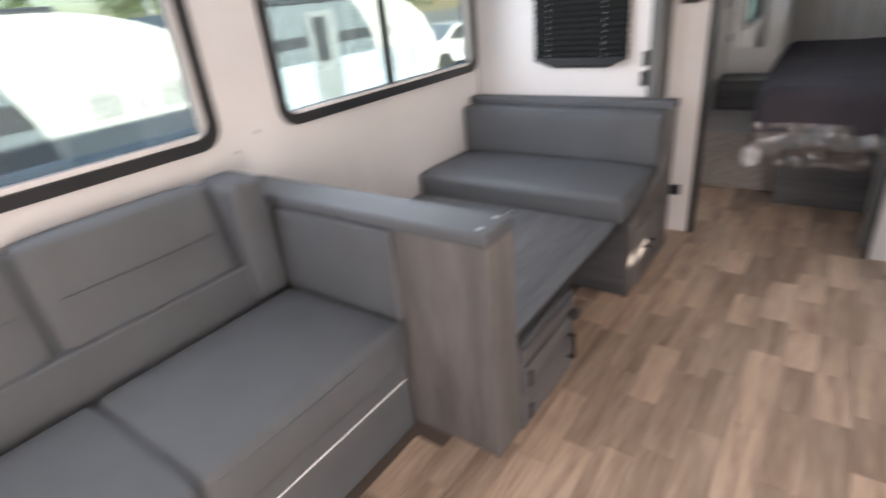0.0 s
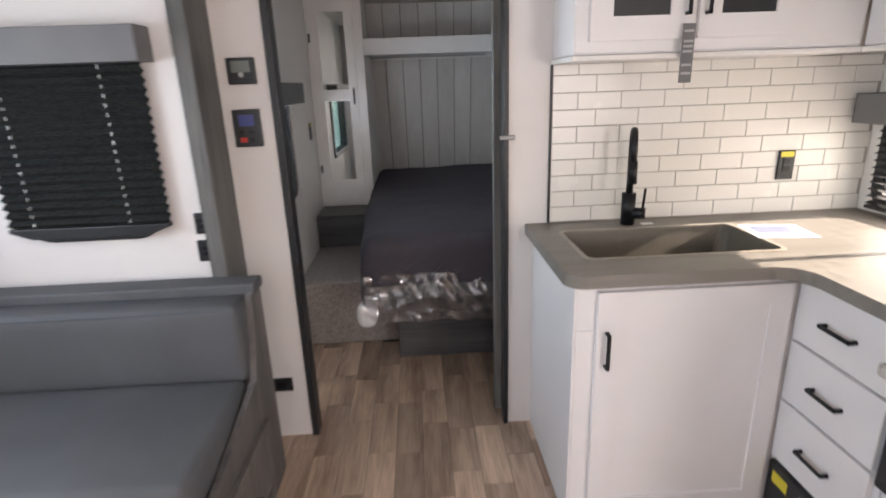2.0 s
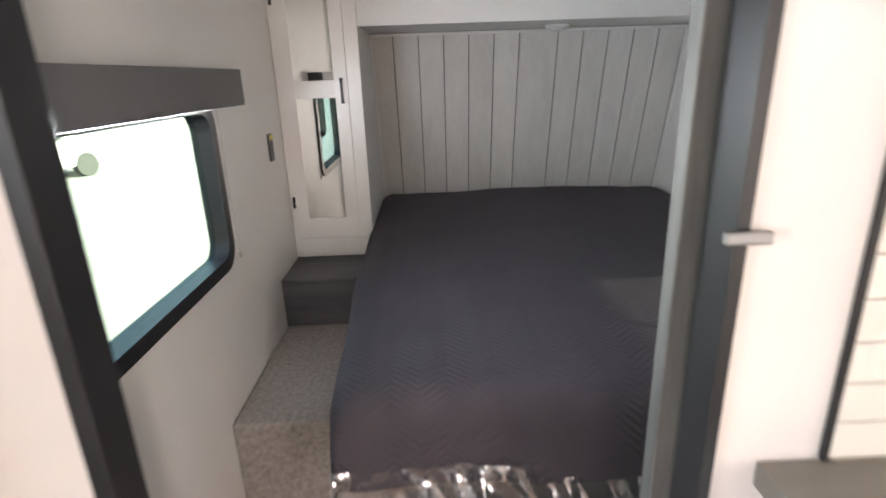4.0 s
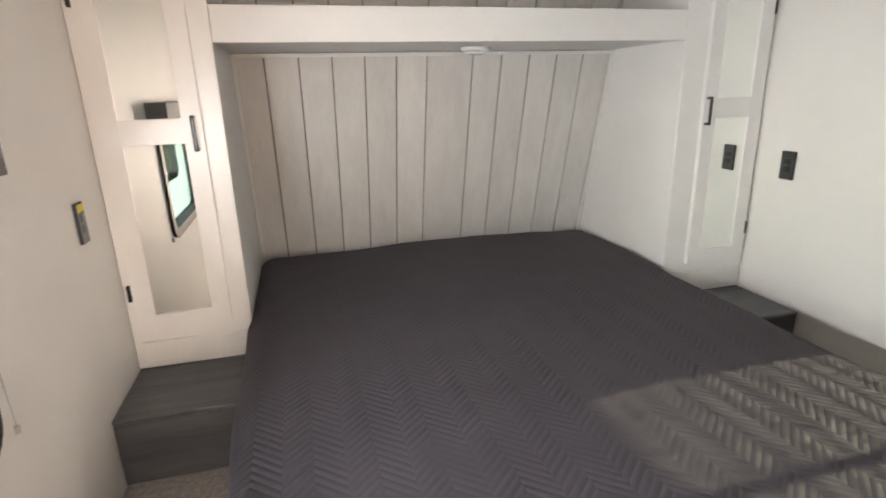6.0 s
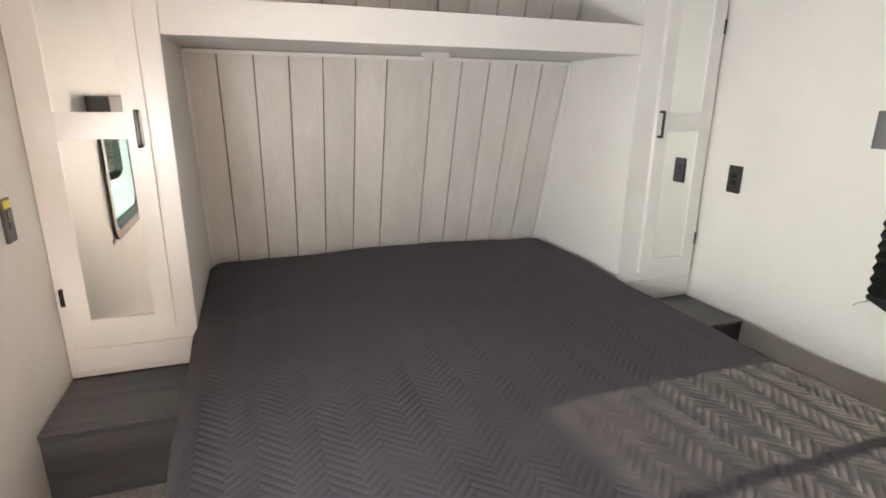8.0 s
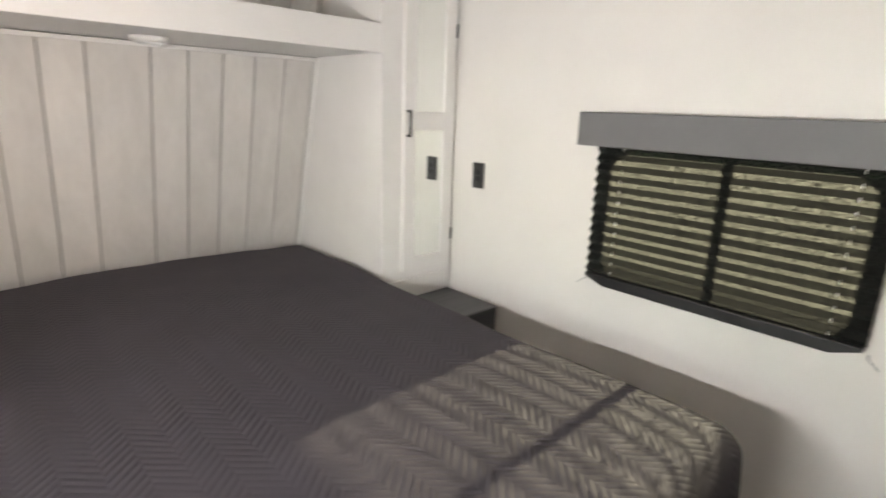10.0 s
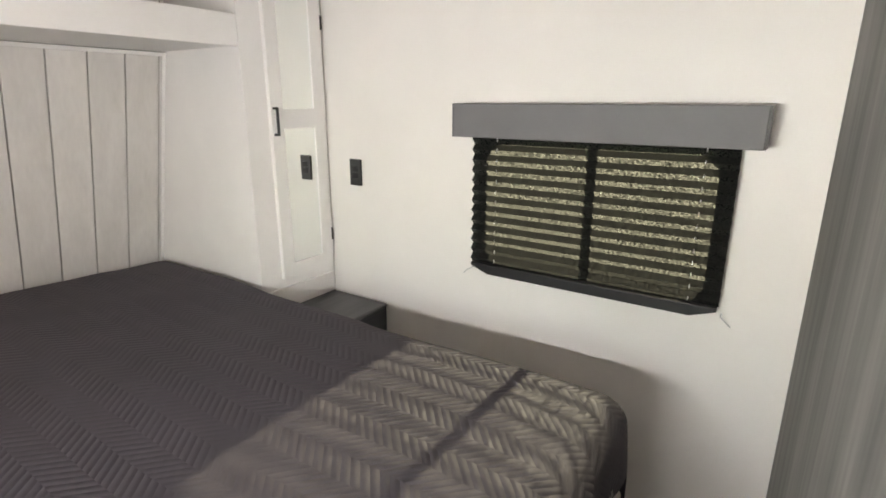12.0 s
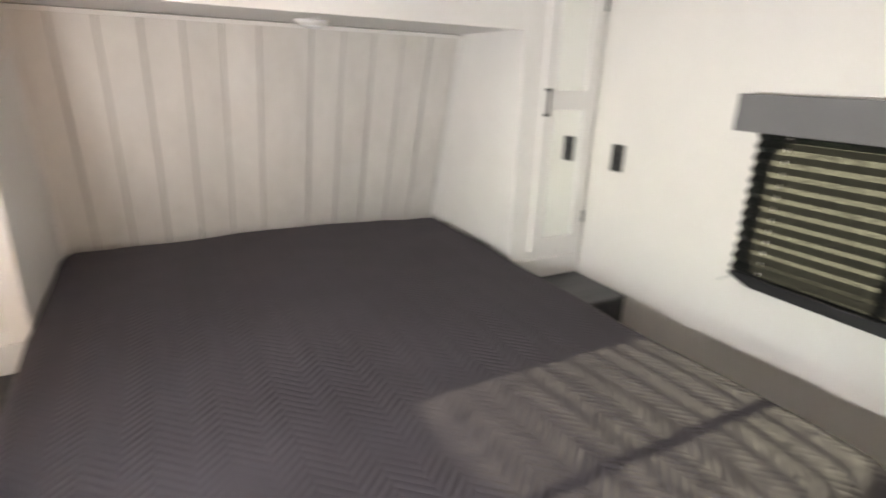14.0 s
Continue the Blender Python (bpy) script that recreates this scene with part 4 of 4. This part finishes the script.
for y in (0.278, 1.132):
    hk = thing("shade_cleat", (XR - 0.02, y, 0.85), "tiny clear hook holding the shade cord", "hook")
    part("hook", tube_bm([(XR, y, 0.862), (XR - 0.02, y, 0.858), (XR - 0.03, y + 0.012 * (1 if y > 1 else -1), 0.852), (XR - 0.028, y + 0.03 * (1 if y > 1 else -1), 0.835)], 0.0018, 6), GREY_MARK, hk)
cl = thing("blind_cord", (XL + 0.01, 1.135, 0.87), "thin blind cord with a small tassel on the wall", "cord")
part("string", tube_bm([(XL + 0.012, 1.13, 1.37), (XL + 0.010, 1.132, 1.1), (XL + 0.010, 1.14, 0.885)], 0.0012, 6), GREY_MARK, cl)
part("tassel", cyl_bm((XL + 0.010, 1.14, 0.885), (XL + 0.010, 1.14, 0.868), 0.005, 10), GREY_MARK, cl)

structure("bed_platform", box_bm((XL, 0.862, -0.004), (XR, YF, 0.383), 0.012, 3), CARPET, "raised platform covered in speckled grey carpet", "platform")

# wardrobes
def wardrobe(x0, x1, pane_x0, pane_x1, hx, label, hinge_x):
    th = thing("wardrobe", ((x0 + x1) / 2, 2.3, 0.609), label, "wardrobe", "wardrobes beside the bed")
    part("body", box_bm((x0, 1.885, 0.61), (x1, 2.74, ZC - 0.003), 0.003), WHITE_TRIM, th)
    part("kick_panel", box_bm((x0 + 0.02, 1.876, 0.632), (x1 - 0.02, 1.888, 0.708), 0.003), WHITE_TRIM, th)
    r = 0.058
    d = shaker_door(th, "y", 1.885, -1, pane_x0 - r, pane_x1 + r, 0.807 - r, 1.995, WHITE_TRIM, r, pane=MIRROR, pane_label="mirror glass pane", mid=((1.362, 1.438),))
    handle_bar(d, (hx, 1.867, 1.337), (hx, 1.867, 1.446), (0, -0.026, 0))
    for z in (0.86, 1.75):
        part("hinge", box_bm((hinge_x - 0.006, 1.868, z), (hinge_x + 0.006, 1.884, z + 0.055), 0.002), BLACK_METAL, d)
    return th


wardrobe(XL + 0.002, -0.187, -0.482, -0.306, -0.272, "white wardrobe with mirrored door above a dark nightstand", -0.548)
wardrobe(1.501, XR - 0.002, 1.662, 1.825, 1.616, "white wardrobe with mirrored door beside the sunlit wall", 1.89)


def nightstand(x0, x1, label):
    th = thing("nightstand", ((x0 + x1) / 2, 1.72, 0.383), label, "nightstand", "nightstands beside the bed")
    part("box", box_bm((x0, 1.575, 0.383), (x1, 1.884, 0.592), 0.004), DARKWOOD_X, th)
    part("top", box_bm((x0, 1.567, 0.592), (x1, 1.884, 0.609), 0.012, 3), DARKWOOD_X, th)
    part("rear_base", box_bm((x0, 1.885, 0.383), (x1, 2.7, 0.609), 0.002), DARKWOOD_X, th)
    return th


nightstand(XL + 0.002, -0.196, "dark grey wood nightstand box on the carpeted platform")
nightstand(1.50, XR - 0.002, "dark nightstand box tucked between bed and wall")

shelf = thing("overhead_shelf", (0.65, 2.2, 1.656), "white boxed shelf over the head of the bed", "shelf")
part("fascia", box_bm((-0.186, 1.885, 1.656), (1.500, 1.905, 1.765), 0.003), WHITE_TRIM, shelf)
part("soffit", box_bm((-0.186, 1.906, 1.660), (1.500, 2.56, 1.68), 0.002), WHITE_TRIM, shelf)
part("shelf_board", box_bm((-0.186, 1.906, 1.742), (1.500, 2.56, 1.762), 0.002), WHITE_TRIM, shelf)
puck = thing("puck_light", (0.763, 2.20, 1.635), "round white puck light under the shelf, switched off", "light")
part("rim", cyl_bm((0.763, 2.20, 1.660), (0.763, 2.20, 1.642), 0.062, 28, 0.055), WHITE_TRIM, puck, "", True)
part("lens", cyl_bm((0.763, 2.20, 1.641), (0.763, 2.20, 1.634), 0.045, 24, 0.030), PAPER, puck, "", True)
wall_plate("left_outlet", "x", XL, 1, 1.650, 1.700, 1.118, 1.232, "black outlet with a yellow sticker on the wall", "outlet", sticker=True)
wall_plate("right_outlet", "x", XR, -1, 1.690, 1.753, 1.119, 1.231, "black outlet on the white wall", "outlet")

# bed
bed = thing("bed", (0.63, 1.5, 0), "double bed with dark quilted cover and plastic-wrapped mattress", "bed")
part("base", box_bm((-0.003, 0.645, 0.0), (1.36, 0.860, 0.384), 0.004), DARKWOOD_X, bed, "dark wood bed base box")
part("mattress", cushion_bm((-0.17, 0.52, 0.385), (1.39, 2.46, 0.66), 0.05, 0.004), MATTRESS, bed, "", True)


def cover_bm():
    """The quilt: a padded sheet over the mattress that hangs at both sides and the foot."""
    bm = bmesh.new()
    x0, x1, y0, y1, zt = -0.205, 1.505, 0.412, 2.50, 0.757
    nx, ny, drop = 96, 110, 0.36

    def side(a, lo, hi, reach):
        """Place along the sheet to a place across and a fall."""
        r = 0.085
        if a < lo:
            s, sign, edge = lo - a, -1, lo
        elif a > hi:
            s, sign, edge = a - hi, 1, hi
        else:
            return a, 0.0
        q = r * math.pi / 2
        if s < q:
            t = s / r
            return edge + sign * r * math.sin(t), -r * (1 - math.cos(t))
        return edge + sign * (r + 0.05 * (s - q)), -r - (s - q)
    grid = []
    for j in range(ny + 1):
        row = []
        for i in range(nx + 1):
            a = x0 + 0.085 - drop + (x1 - x0 - 0.17 + 2 * drop) * i / nx
            b = y0 + 0.085 - 0.285 + (y1 - y0 - 0.085 + 0.285) * j / ny
            x, fx = side(a, x0 + 0.085, x1 - 0.085, drop)
            y, fy = side(b, y0 + 0.085, 9.0, drop)
            f = min(fx, fy) if min(fx, fy) > -0.085 or fx == 0 or fy == 0 else min(fx, fy)
            if fx < 0 and fy < 0:
                f = max(-0.36, -math.hypot(fx, fy))
                k = min(1, (-fx) * (-fy) / 0.02)
                cx, cy = (x0 + 0.085 if a < 0.5 else x1 - 0.085), y0 + 0.085
                d = Vector((x - cx, y - cy))
                m = max(abs(d.x), abs(d.y))
                if d.length > 1e-6:
                    d = d * (1 + (m / d.length - 1) * 0.45)
                x, y = cx + d.x, cy + d.y
            z = zt + f
            if a < 0.5:
                x += 0.055 * max(0.0, min(1.0, (1.5 - y) / 1.0)) ** 1.3 * min(1.0, max(0.0, (0.6 - x) / 0.5))
            sag = 0.010 * noise.noise((x * 2.2, y * 2.2, 1)) + 0.004 * noise.noise((x * 7, y * 7, 4))
            head = 0.028 * max(0, (y - 1.7) / 0.7)
            crown = 0.012 * (1 - ((x - 0.63) / 0.86) ** 2)
            wave = 0.012 * math.sin(9 * (x if fy < fx else y) + 2 * x) * min(1, -f / 0.2)
            row.append(bm.verts.new((x + (wave if fx < fy else 0), y + (wave if fy < fx else 0), max(0.392, z + (sag + head * 0.5 + crown if f > -0.2 else 0)))))
        grid.append(row)
    for j in range(ny):
        for i in range(nx):
            bm.faces.new((grid[j][i], grid[j][i + 1], grid[j + 1][i + 1], grid[j + 1][i]))
    return bm


cover = part("quilt", cover_bm(), QUILT, bed, "dark charcoal herringbone-quilted cover", True)


def plastic_bm():
    """Crumpled clear wrap that hangs from under the quilt, creased into facets, and tucks under the mattress."""
    bm = bmesh.new()
    nx, nz = 190, 34
    grid = []
    for j in range(nz + 1):
        row = []
        d = j / nz
        for i in range(nx + 1):
            x = -0.15 + 1.52 * i / nx
            big = abs(noise.noise((x * 3.2 + d * 1.3, d * 1.0 - x * 2.6, 3)))
            mid = abs(noise.noise((x * 11 - d * 2.6, d * 2.0 + x * 4, 7)))
            fine = abs(noise.noise((x * 27 + d * 5, d * 6 - x * 9, 11)))
            hem = 0.325 + 0.030 * noise.noise((x * 3.1, 5, 5)) + 0.010 * noise.noise((x * 11, 2, 5))
            z = 0.575 + (hem - 0.575) * min(1.0, d / 0.82)
            tuck = max(0.0, d - 0.82) / 0.18
            y = 0.425 - 0.030 * math.sin(math.pi * min(1.0, d / 0.82)) - 0.065 * (0.35 - big) - 0.034 * (0.3 - mid) - 0.005 * (0.3 - fine) + 0.09 * tuck
            row.append(bm.verts.new((x, y, z + 0.008 * tuck)))
        grid.append(row)
    for j in range(nz):
        for i in range(nx):
            bm.faces.new((grid[j][i], grid[j][i + 1], grid[j + 1][i + 1], grid[j + 1][i]))
    return bm


def film_plastic(name):
    """Thin cloudy plastic film: mostly clear, a little milky, with sharp gloss on its creases."""
    m = glass(name, (0.93, 0.93, 0.95), 0.22)
    n, l = m.node_tree.nodes, m.node_tree.links
    gloss = [k for k in n if k.type == "BSDF_GLOSSY"][0]
    gloss.inputs["Roughness"].default_value = 0.08
    last = n["Material Output"].inputs["Surface"].links[0].from_node
    milk, x = n.new("ShaderNodeBsdfDiffuse"), n.new("ShaderNodeMixShader")
    milk.inputs["Color"].default_value = (0.62, 0.60, 0.60, 1)
    x.inputs["Fac"].default_value = 0.045
    l.new(last.outputs[0], x.inputs[1]), l.new(milk.outputs[0], x.inputs[2])
    l.new(x.outputs[0], n["Material Output"].inputs["Surface"])
    return m


PLASTIC = film_plastic("clear_plastic_wrap")
part("plastic_wrap", plastic_bm(), PLASTIC, bed, "crumpled clear plastic wrap")
part("wrap_corner", cushion_bm((-0.185, 0.392, 0.300), (-0.095, 0.50, 0.425), 0.035, 0.004, 3), PAPER, bed, "pale mattress corner", True)

# ---- outside ----
structure("ground", box_bm((-600, -600, -0.95), (600, 600, -0.85), 0), ASPHALT, "pale worn asphalt yard", "ground")


def pod_trailer(x, y_nose, length, label):
    """A low parked trailer with a rounded white nose shell, seen from its side; it points along +y."""
    th = thing("travel_trailer", (x - 1.1, y_nose - length / 2, -0.85), label, "trailer", "trailers parked outside")
    g, top, w = -0.85, 1.56, 2.2
    tail = y_nose - length
    curve = [(y_nose - 1.9 + 1.9 * math.sin(a), g + 0.95 + (top - g - 0.95) * math.cos(a)) for a in (math.pi / 2 * k / 12 for k in range(13))]
    part("body", prism_bm([(tail, g + 0.45), (tail, top - 0.25), (tail + 0.3, top - 0.01)] + [(p, q - 0.02) for p, q in curve[:9]] + [(y_nose - 0.5, g + 0.45)], x - w + 0.02, x - 0.02, "x"), TRAILER_SIDE_SHADED, th)
    arc = [(y_nose - 2.75 + 0.85 * math.sin(a), g + 0.5 + (top - g - 0.5) * math.cos(a)) for a in (math.pi / 2 * k / 12 for k in range(12, -1, -1))]
    part("nose_shell", prism_bm(arc + curve + [(y_nose - 0.15, g + 0.5)], x - w, x, "x", 0.02), TRAILER_WHITE, th, "glossy white moulded nose shell")
    part("side_band", box_bm((x - 0.024, tail + 0.1, 0.82), (x - 0.012, y_nose - 2.05, 1.0), 0.004), TRAILER_DARK, th)
    part("roof_rail", tube_bm([(x - 0.2, tail + 0.4, top + 0.02), (x - 0.2, tail + 0.5, top + 0.16), (x - 0.2, y_nose - 2.2, top + 0.16), (x - 0.2, y_nose - 2.0, top + 0.02)], 0.025, 8), TRAILER_DARK, th)
    part("awning", cyl_bm((x - 0.06, tail + 0.2, top - 0.02), (x - 0.06, y_nose - 1.7, top - 0.02), 0.06, 12), TRAILER_DARK, th)
    door = part("door", box_bm((x - 0.03, y_nose - 3.75, g + 0.6), (x + 0.005, y_nose - 3.05, top - 0.18), 0.03), TRAILER_GREY, th)
    part("door_window", box_bm((x, y_nose - 3.62, 0.55), (x + 0.012, y_nose - 3.30, 1.28), 0.02), TRAILER_DARK, door)
    part("skirt", box_bm((x - w + 0.05, tail + 0.1, g + 0.32), (x + 0.004, y_nose - 0.35, g + 1.42), 0.02), TRAILER_PALE, th, "pale blue-grey lower side")
    for k, (p, q) in enumerate(((-1.72, 0.26), (-1.36, 0.10), (-1.16, 0.26))):
        part("logo_shape", box_bm((x, y_nose + p, 0.78), (x + 0.006, y_nose + p + q, 0.98 if k != 1 else 0.90), 0.02), GREY_MARK, th)
    pts = [(x + 0.012, y_nose - 2.3 + 0.27 * k, 0.10 + (0.26 if k % 2 else 0.0) + 0.05 * (k % 3)) for k in range(7)]
    part("graphic_line", tube_bm(pts, 0.018, 6), GREY_MARK, th)
    for a in (tail + 1.3, tail + 2.15):
        wl = part("wheel", cyl_bm((x - 0.25, a, g + 0.34), (x + 0.02, a, g + 0.34), 0.34, 24), TYRE, th, "", True)
        part("rim", cyl_bm((x + 0.015, a, g + 0.34), (x + 0.03, a, g + 0.34), 0.2, 18), CHROME, wl)
        part("wheel", cyl_bm((x - w - 0.02, a, g + 0.34), (x - w + 0.25, a, g + 0.34), 0.34, 24), TYRE, th, "", True)
    part("hitch", box_bm((x - 1.2, y_nose - 0.3, g + 0.42), (x - 1.0, y_nose + 0.9, g + 0.54), 0.02), TRAILER_DARK, th)
    part("jack", cyl_bm((x - 1.1, y_nose + 0.7, g), (x - 1.1, y_nose + 0.7, g + 0.95), 0.04, 10), TRAILER_DARK, th)
    part("tail_lamp", box_bm((x - 0.02, tail + 0.02, 0.0), (x + 0.01, tail + 0.14, 0.16), 0.01), RED, th)
    return th


pod_trailer(-4.4, 0.35, 6.0, "low white trailer with a rounded nose parked outside")
pod_trailer(-7.4, 7.3, 6.0, "rounded white trailer parked further along the yard")


def car(x, y, yaw):
    th = thing("car", (x, y, -0.85), "white parked car in the far yard", "car")
    m = Matrix.Translation((x, y, -0.85)) @ Matrix.Rotation(radians(yaw), 4, "Z")

    def put(name, bm, mat, parent=th):
        bmesh.ops.transform(bm, matrix=m, verts=bm.verts)
        return part(name, bm, mat, parent)
    put("body", prism_bm([(-2.2, 0.3), (-2.25, 0.85), (-1.4, 0.95), (-0.9, 1.42), (0.5, 1.45), (1.2, 0.98), (2.1, 0.85), (2.2, 0.3)], -0.88, 0.88, "y", 0.06), TRAILER_WHITE)
    put("windows", prism_bm([(-1.2, 0.98), (-0.85, 1.35), (0.45, 1.37), (0.95, 1.0)], -0.89, 0.89, "y"), TRAILER_DARK)
    for s in (-1, 1):
        for a in (-1.35, 1.35):
            put("wheel", cyl_bm((a, s * 0.7, 0.32), (a, s * 0.9, 0.32), 0.32, 20), TYRE)


car(-10.5, 13.0, 70)


def tree(x, y, h, seed):
    rnd = random.Random(seed)
    th = thing("tree", (x, y, -0.85), "small green leafy tree beyond the yard", "tree", "trees beyond the yard")
    bm = cyl_bm((x, y, -0.87), (x + 0.1, y, -0.85 + h * 0.55), 0.14, 8, 0.07)
    for k in range(6):
        a = rnd.random() * 6.28
        cyl_bm((x + 0.06, y, -0.85 + h * (0.35 + 0.05 * k)), (x + math.cos(a) * h * 0.25, y + math.sin(a) * h * 0.25, -0.85 + h * (0.6 + 0.06 * k)), 0.05, 6, 0.02, bm)
    part("trunk", bm, BARK, th)
    bm = bmesh.new()
    for k in range(900):
        a, b, r = rnd.random() * 6.28, rnd.uniform(-1, 1), rnd.random() ** 0.4
        lump = 1 + 0.35 * noise.noise((math.cos(a) * 2, math.sin(a) * 2, b * 2 + seed))
        c = Vector((x + math.cos(a) * r * h * 0.33 * lump, y + math.sin(a) * r * h * 0.33 * lump, -0.85 + h * 0.72 + b * r * h * 0.3 * lump))
        e = Euler((rnd.random() * 6, rnd.random() * 6, rnd.random() * 6)).to_matrix()
        s = rnd.uniform(0.06, 0.13) * h / 4
        vs = [bm.verts.new(c + e @ Vector(p)) for p in ((-s, 0, 0), (0, -s * 0.6, 0.1 * s), (s, 0, 0), (0, s * 0.6, 0.1 * s))]
        bm.faces.new(vs)
    part("crown", bm, LEAF, th)


for k, (tx, ty, hh) in enumerate(((-26, 5, 4.2), (-30, 12, 4.6), (-28, -5, 4.2), (-19, 21, 4.0), (-30, -13, 4.8), (-28, 24, 4.6))):
    tree(tx, ty, hh, 10 + k)
bm = bmesh.new()
rows = []
for i in range(41):
    y = -160 + 320 * i / 40
    rows.append([bm.verts.new((x, y, z)) for x, z in ((-60, -0.9), (-85, 0.3 + 0.8 * noise.noise((y * 0.03, 0, 0))), (-130, 2.0 + 1.6 * noise.noise((y * 0.02, 3, 0))), (-170, -0.9))])
for a, b in zip(rows, rows[1:]):
    for k in range(3):
        bm.faces.new((a[k], a[k + 1], b[k + 1], b[k]))
structure("backdrop", bm, HILL, "dry grassy rise behind the yard", "hill")
lamp = thing("street_lamp", (-16, 5.5, -0.85), "tall grey yard lamp post", "street lamp")
part("pole", cyl_bm((-16, 5.5, -0.85), (-16, 5.5, 5.2), 0.09, 10, 0.06), TRAILER_GREY, lamp)
part("head", box_bm((-16.2, 5.0, 5.15), (-15.8, 6.2, 5.3), 0.03), TRAILER_GREY, lamp)
sign = thing("banner", (-6.1, 14.5, -0.85), "red and white sale banner on posts", "banner")
part("board", box_bm((-7.4, 14.48, 0.32), (-4.9, 14.52, 1.35), 0.01), RED, sign)
part("print_bar", box_bm((-6.9, 14.46, 0.75), (-5.5, 14.481, 1.05), 0.01), PAPER, sign, "white lettering block")
part("print_bar", box_bm((-6.9, 14.46, 0.45), (-5.3, 14.481, 0.56), 0.01), PAPER, sign)
for px in (-7.35, -4.95):
    part("post", cyl_bm((px, 14.5, -0.85), (px, 14.5, 1.4), 0.03, 8), CHROME, sign)
sign.location.x += 1.3

# ---- pieces of walls and floors ----
# leaning board wall behind the bed
head = tagged(new("wall_headboard"), "whitewashed board wall that leans over the bed", "wall", "", "structure")
head.location = (0.65, 2.5, 0.6)
Y_TOP, Y_BOT, Z_TOP, Z_BOT = 2.36, 2.66, 1.70, 0.60


def lean(x0, x1, z0, z1, front, back):
    bm = bmesh.new()
    k = (Y_TOP - Y_BOT) / (Z_TOP - Z_BOT)
    ys = {z: Y_BOT + k * (z - Z_BOT) for z in (z0, z1)}
    pts = [(x, ys[z] + d, z) for d in (front, back) for x, z in ((x0, z0), (x1, z0), (x1, z1), (x0, z1))]
    v = [bm.verts.new(p) for p in pts]
    for f in ((0, 1, 2, 3), (7, 6, 5, 4), (0, 4, 5, 1), (1, 5, 6, 2), (2, 6, 7, 3), (3, 7, 4, 0)):
        bm.faces.new([v[i] for i in f])
    return bm


part("backing", lean(-0.186, 1.500, Z_BOT, 2.035, 0.012, 0.03), GROOVE, head)
seams = [-0.186, -0.066, 0.068, 0.202, 0.336, 0.470, 0.604, 0.81, 0.944, 1.078, 1.212, 1.346, 1.480, 1.500]
for a, b in zip(seams, seams[1:]):
    part("board", lean(a + 0.003, b - 0.003, Z_BOT, 1.655, 0.0, 0.012), SHIPLAP, head)
    part("upper_board", lean(a + 0.003, b - 0.003, 1.768, 2.035, 0.0, 0.012), SHIPLAP, head)

part("side_bead", lean(-0.186, -0.172, Z_BOT, 1.655, -0.012, 0.0), WHITE_TRIM, head)
part("side_bead", lean(1.486, 1.500, Z_BOT, 1.655, -0.012, 0.0), WHITE_TRIM, head)
part("top_bead", lean(-0.171, 1.485, 1.642, 1.656, -0.012, 0.0), WHITE_TRIM, head)

# subway tiles over the worktop
splash = tagged(new("wall_tiles"), "white subway tiles with grey joints over the sink", "backsplash", "", "structure")
splash.location = (1.3, 0, 0.912)
part("grout", box_bm((0.654, -0.0045, 0.911), (1.909, -0.0005, 1.501), 0), GROUT, splash)
part("edge_trim", box_bm((0.646, -0.010, 0.911), (0.654, 0.0, 1.501), 0.001), BLACK, splash, "black edge strip")
TL, TH, GAP = 0.164, 0.0612, 0.0026
for r in range(10):
    z0 = 0.9125 + r * TH
    z1 = min(z0 + TH - GAP, 1.4995)
    x = 0.655 - (TL * 0.42 if r % 2 else 0)
    while x < 1.908:
        a, b = max(x, 0.655), min(x + TL - GAP, 1.908)
        if b - a > 0.01:
            ob = part("tile", box_bm((a, -0.0085, z0), (b, -0.004, z1), 0.0015, 1), TILE, splash)
        x += TL

# floor planks
planks = bpy.data.objects["floor"]
rnd = random.Random(4)
PW, PL = 0.113, 0.36
shared = {}
x = -0.79
while x < 1.32:
    y = -4.0 - rnd.random() * PL
    while y < 0.86:
        length = PL * rnd.choice((0.75, 1.0, 1.25))
        y1 = min(y + length, 0.862)
        under = x + PW < XL and y > -2.17
        if y1 - y > 0.03 and not under:
            me = shared.get(round(y1 - y, 3))
            if me is None:
                me = mesh_of("plank", box_bm((0, 0, -0.004), (PW - 0.0016, y1 - y - 0.0016, 0.0), 0.0008, 1))
                me.materials.append(FLOORWOOD)
                shared[round(y1 - y, 3)] = me
            ob = new("plank", me)
            ob.parent = planks
            ob.location = (x, y, 0.0)
        y = y1 if y1 < 0.86 else 9
    x += PW
part("far_planks", box_bm((XS, -4.88, -0.004), (1.9, -4.4, -0.001), 0), FLOORWOOD, planks)
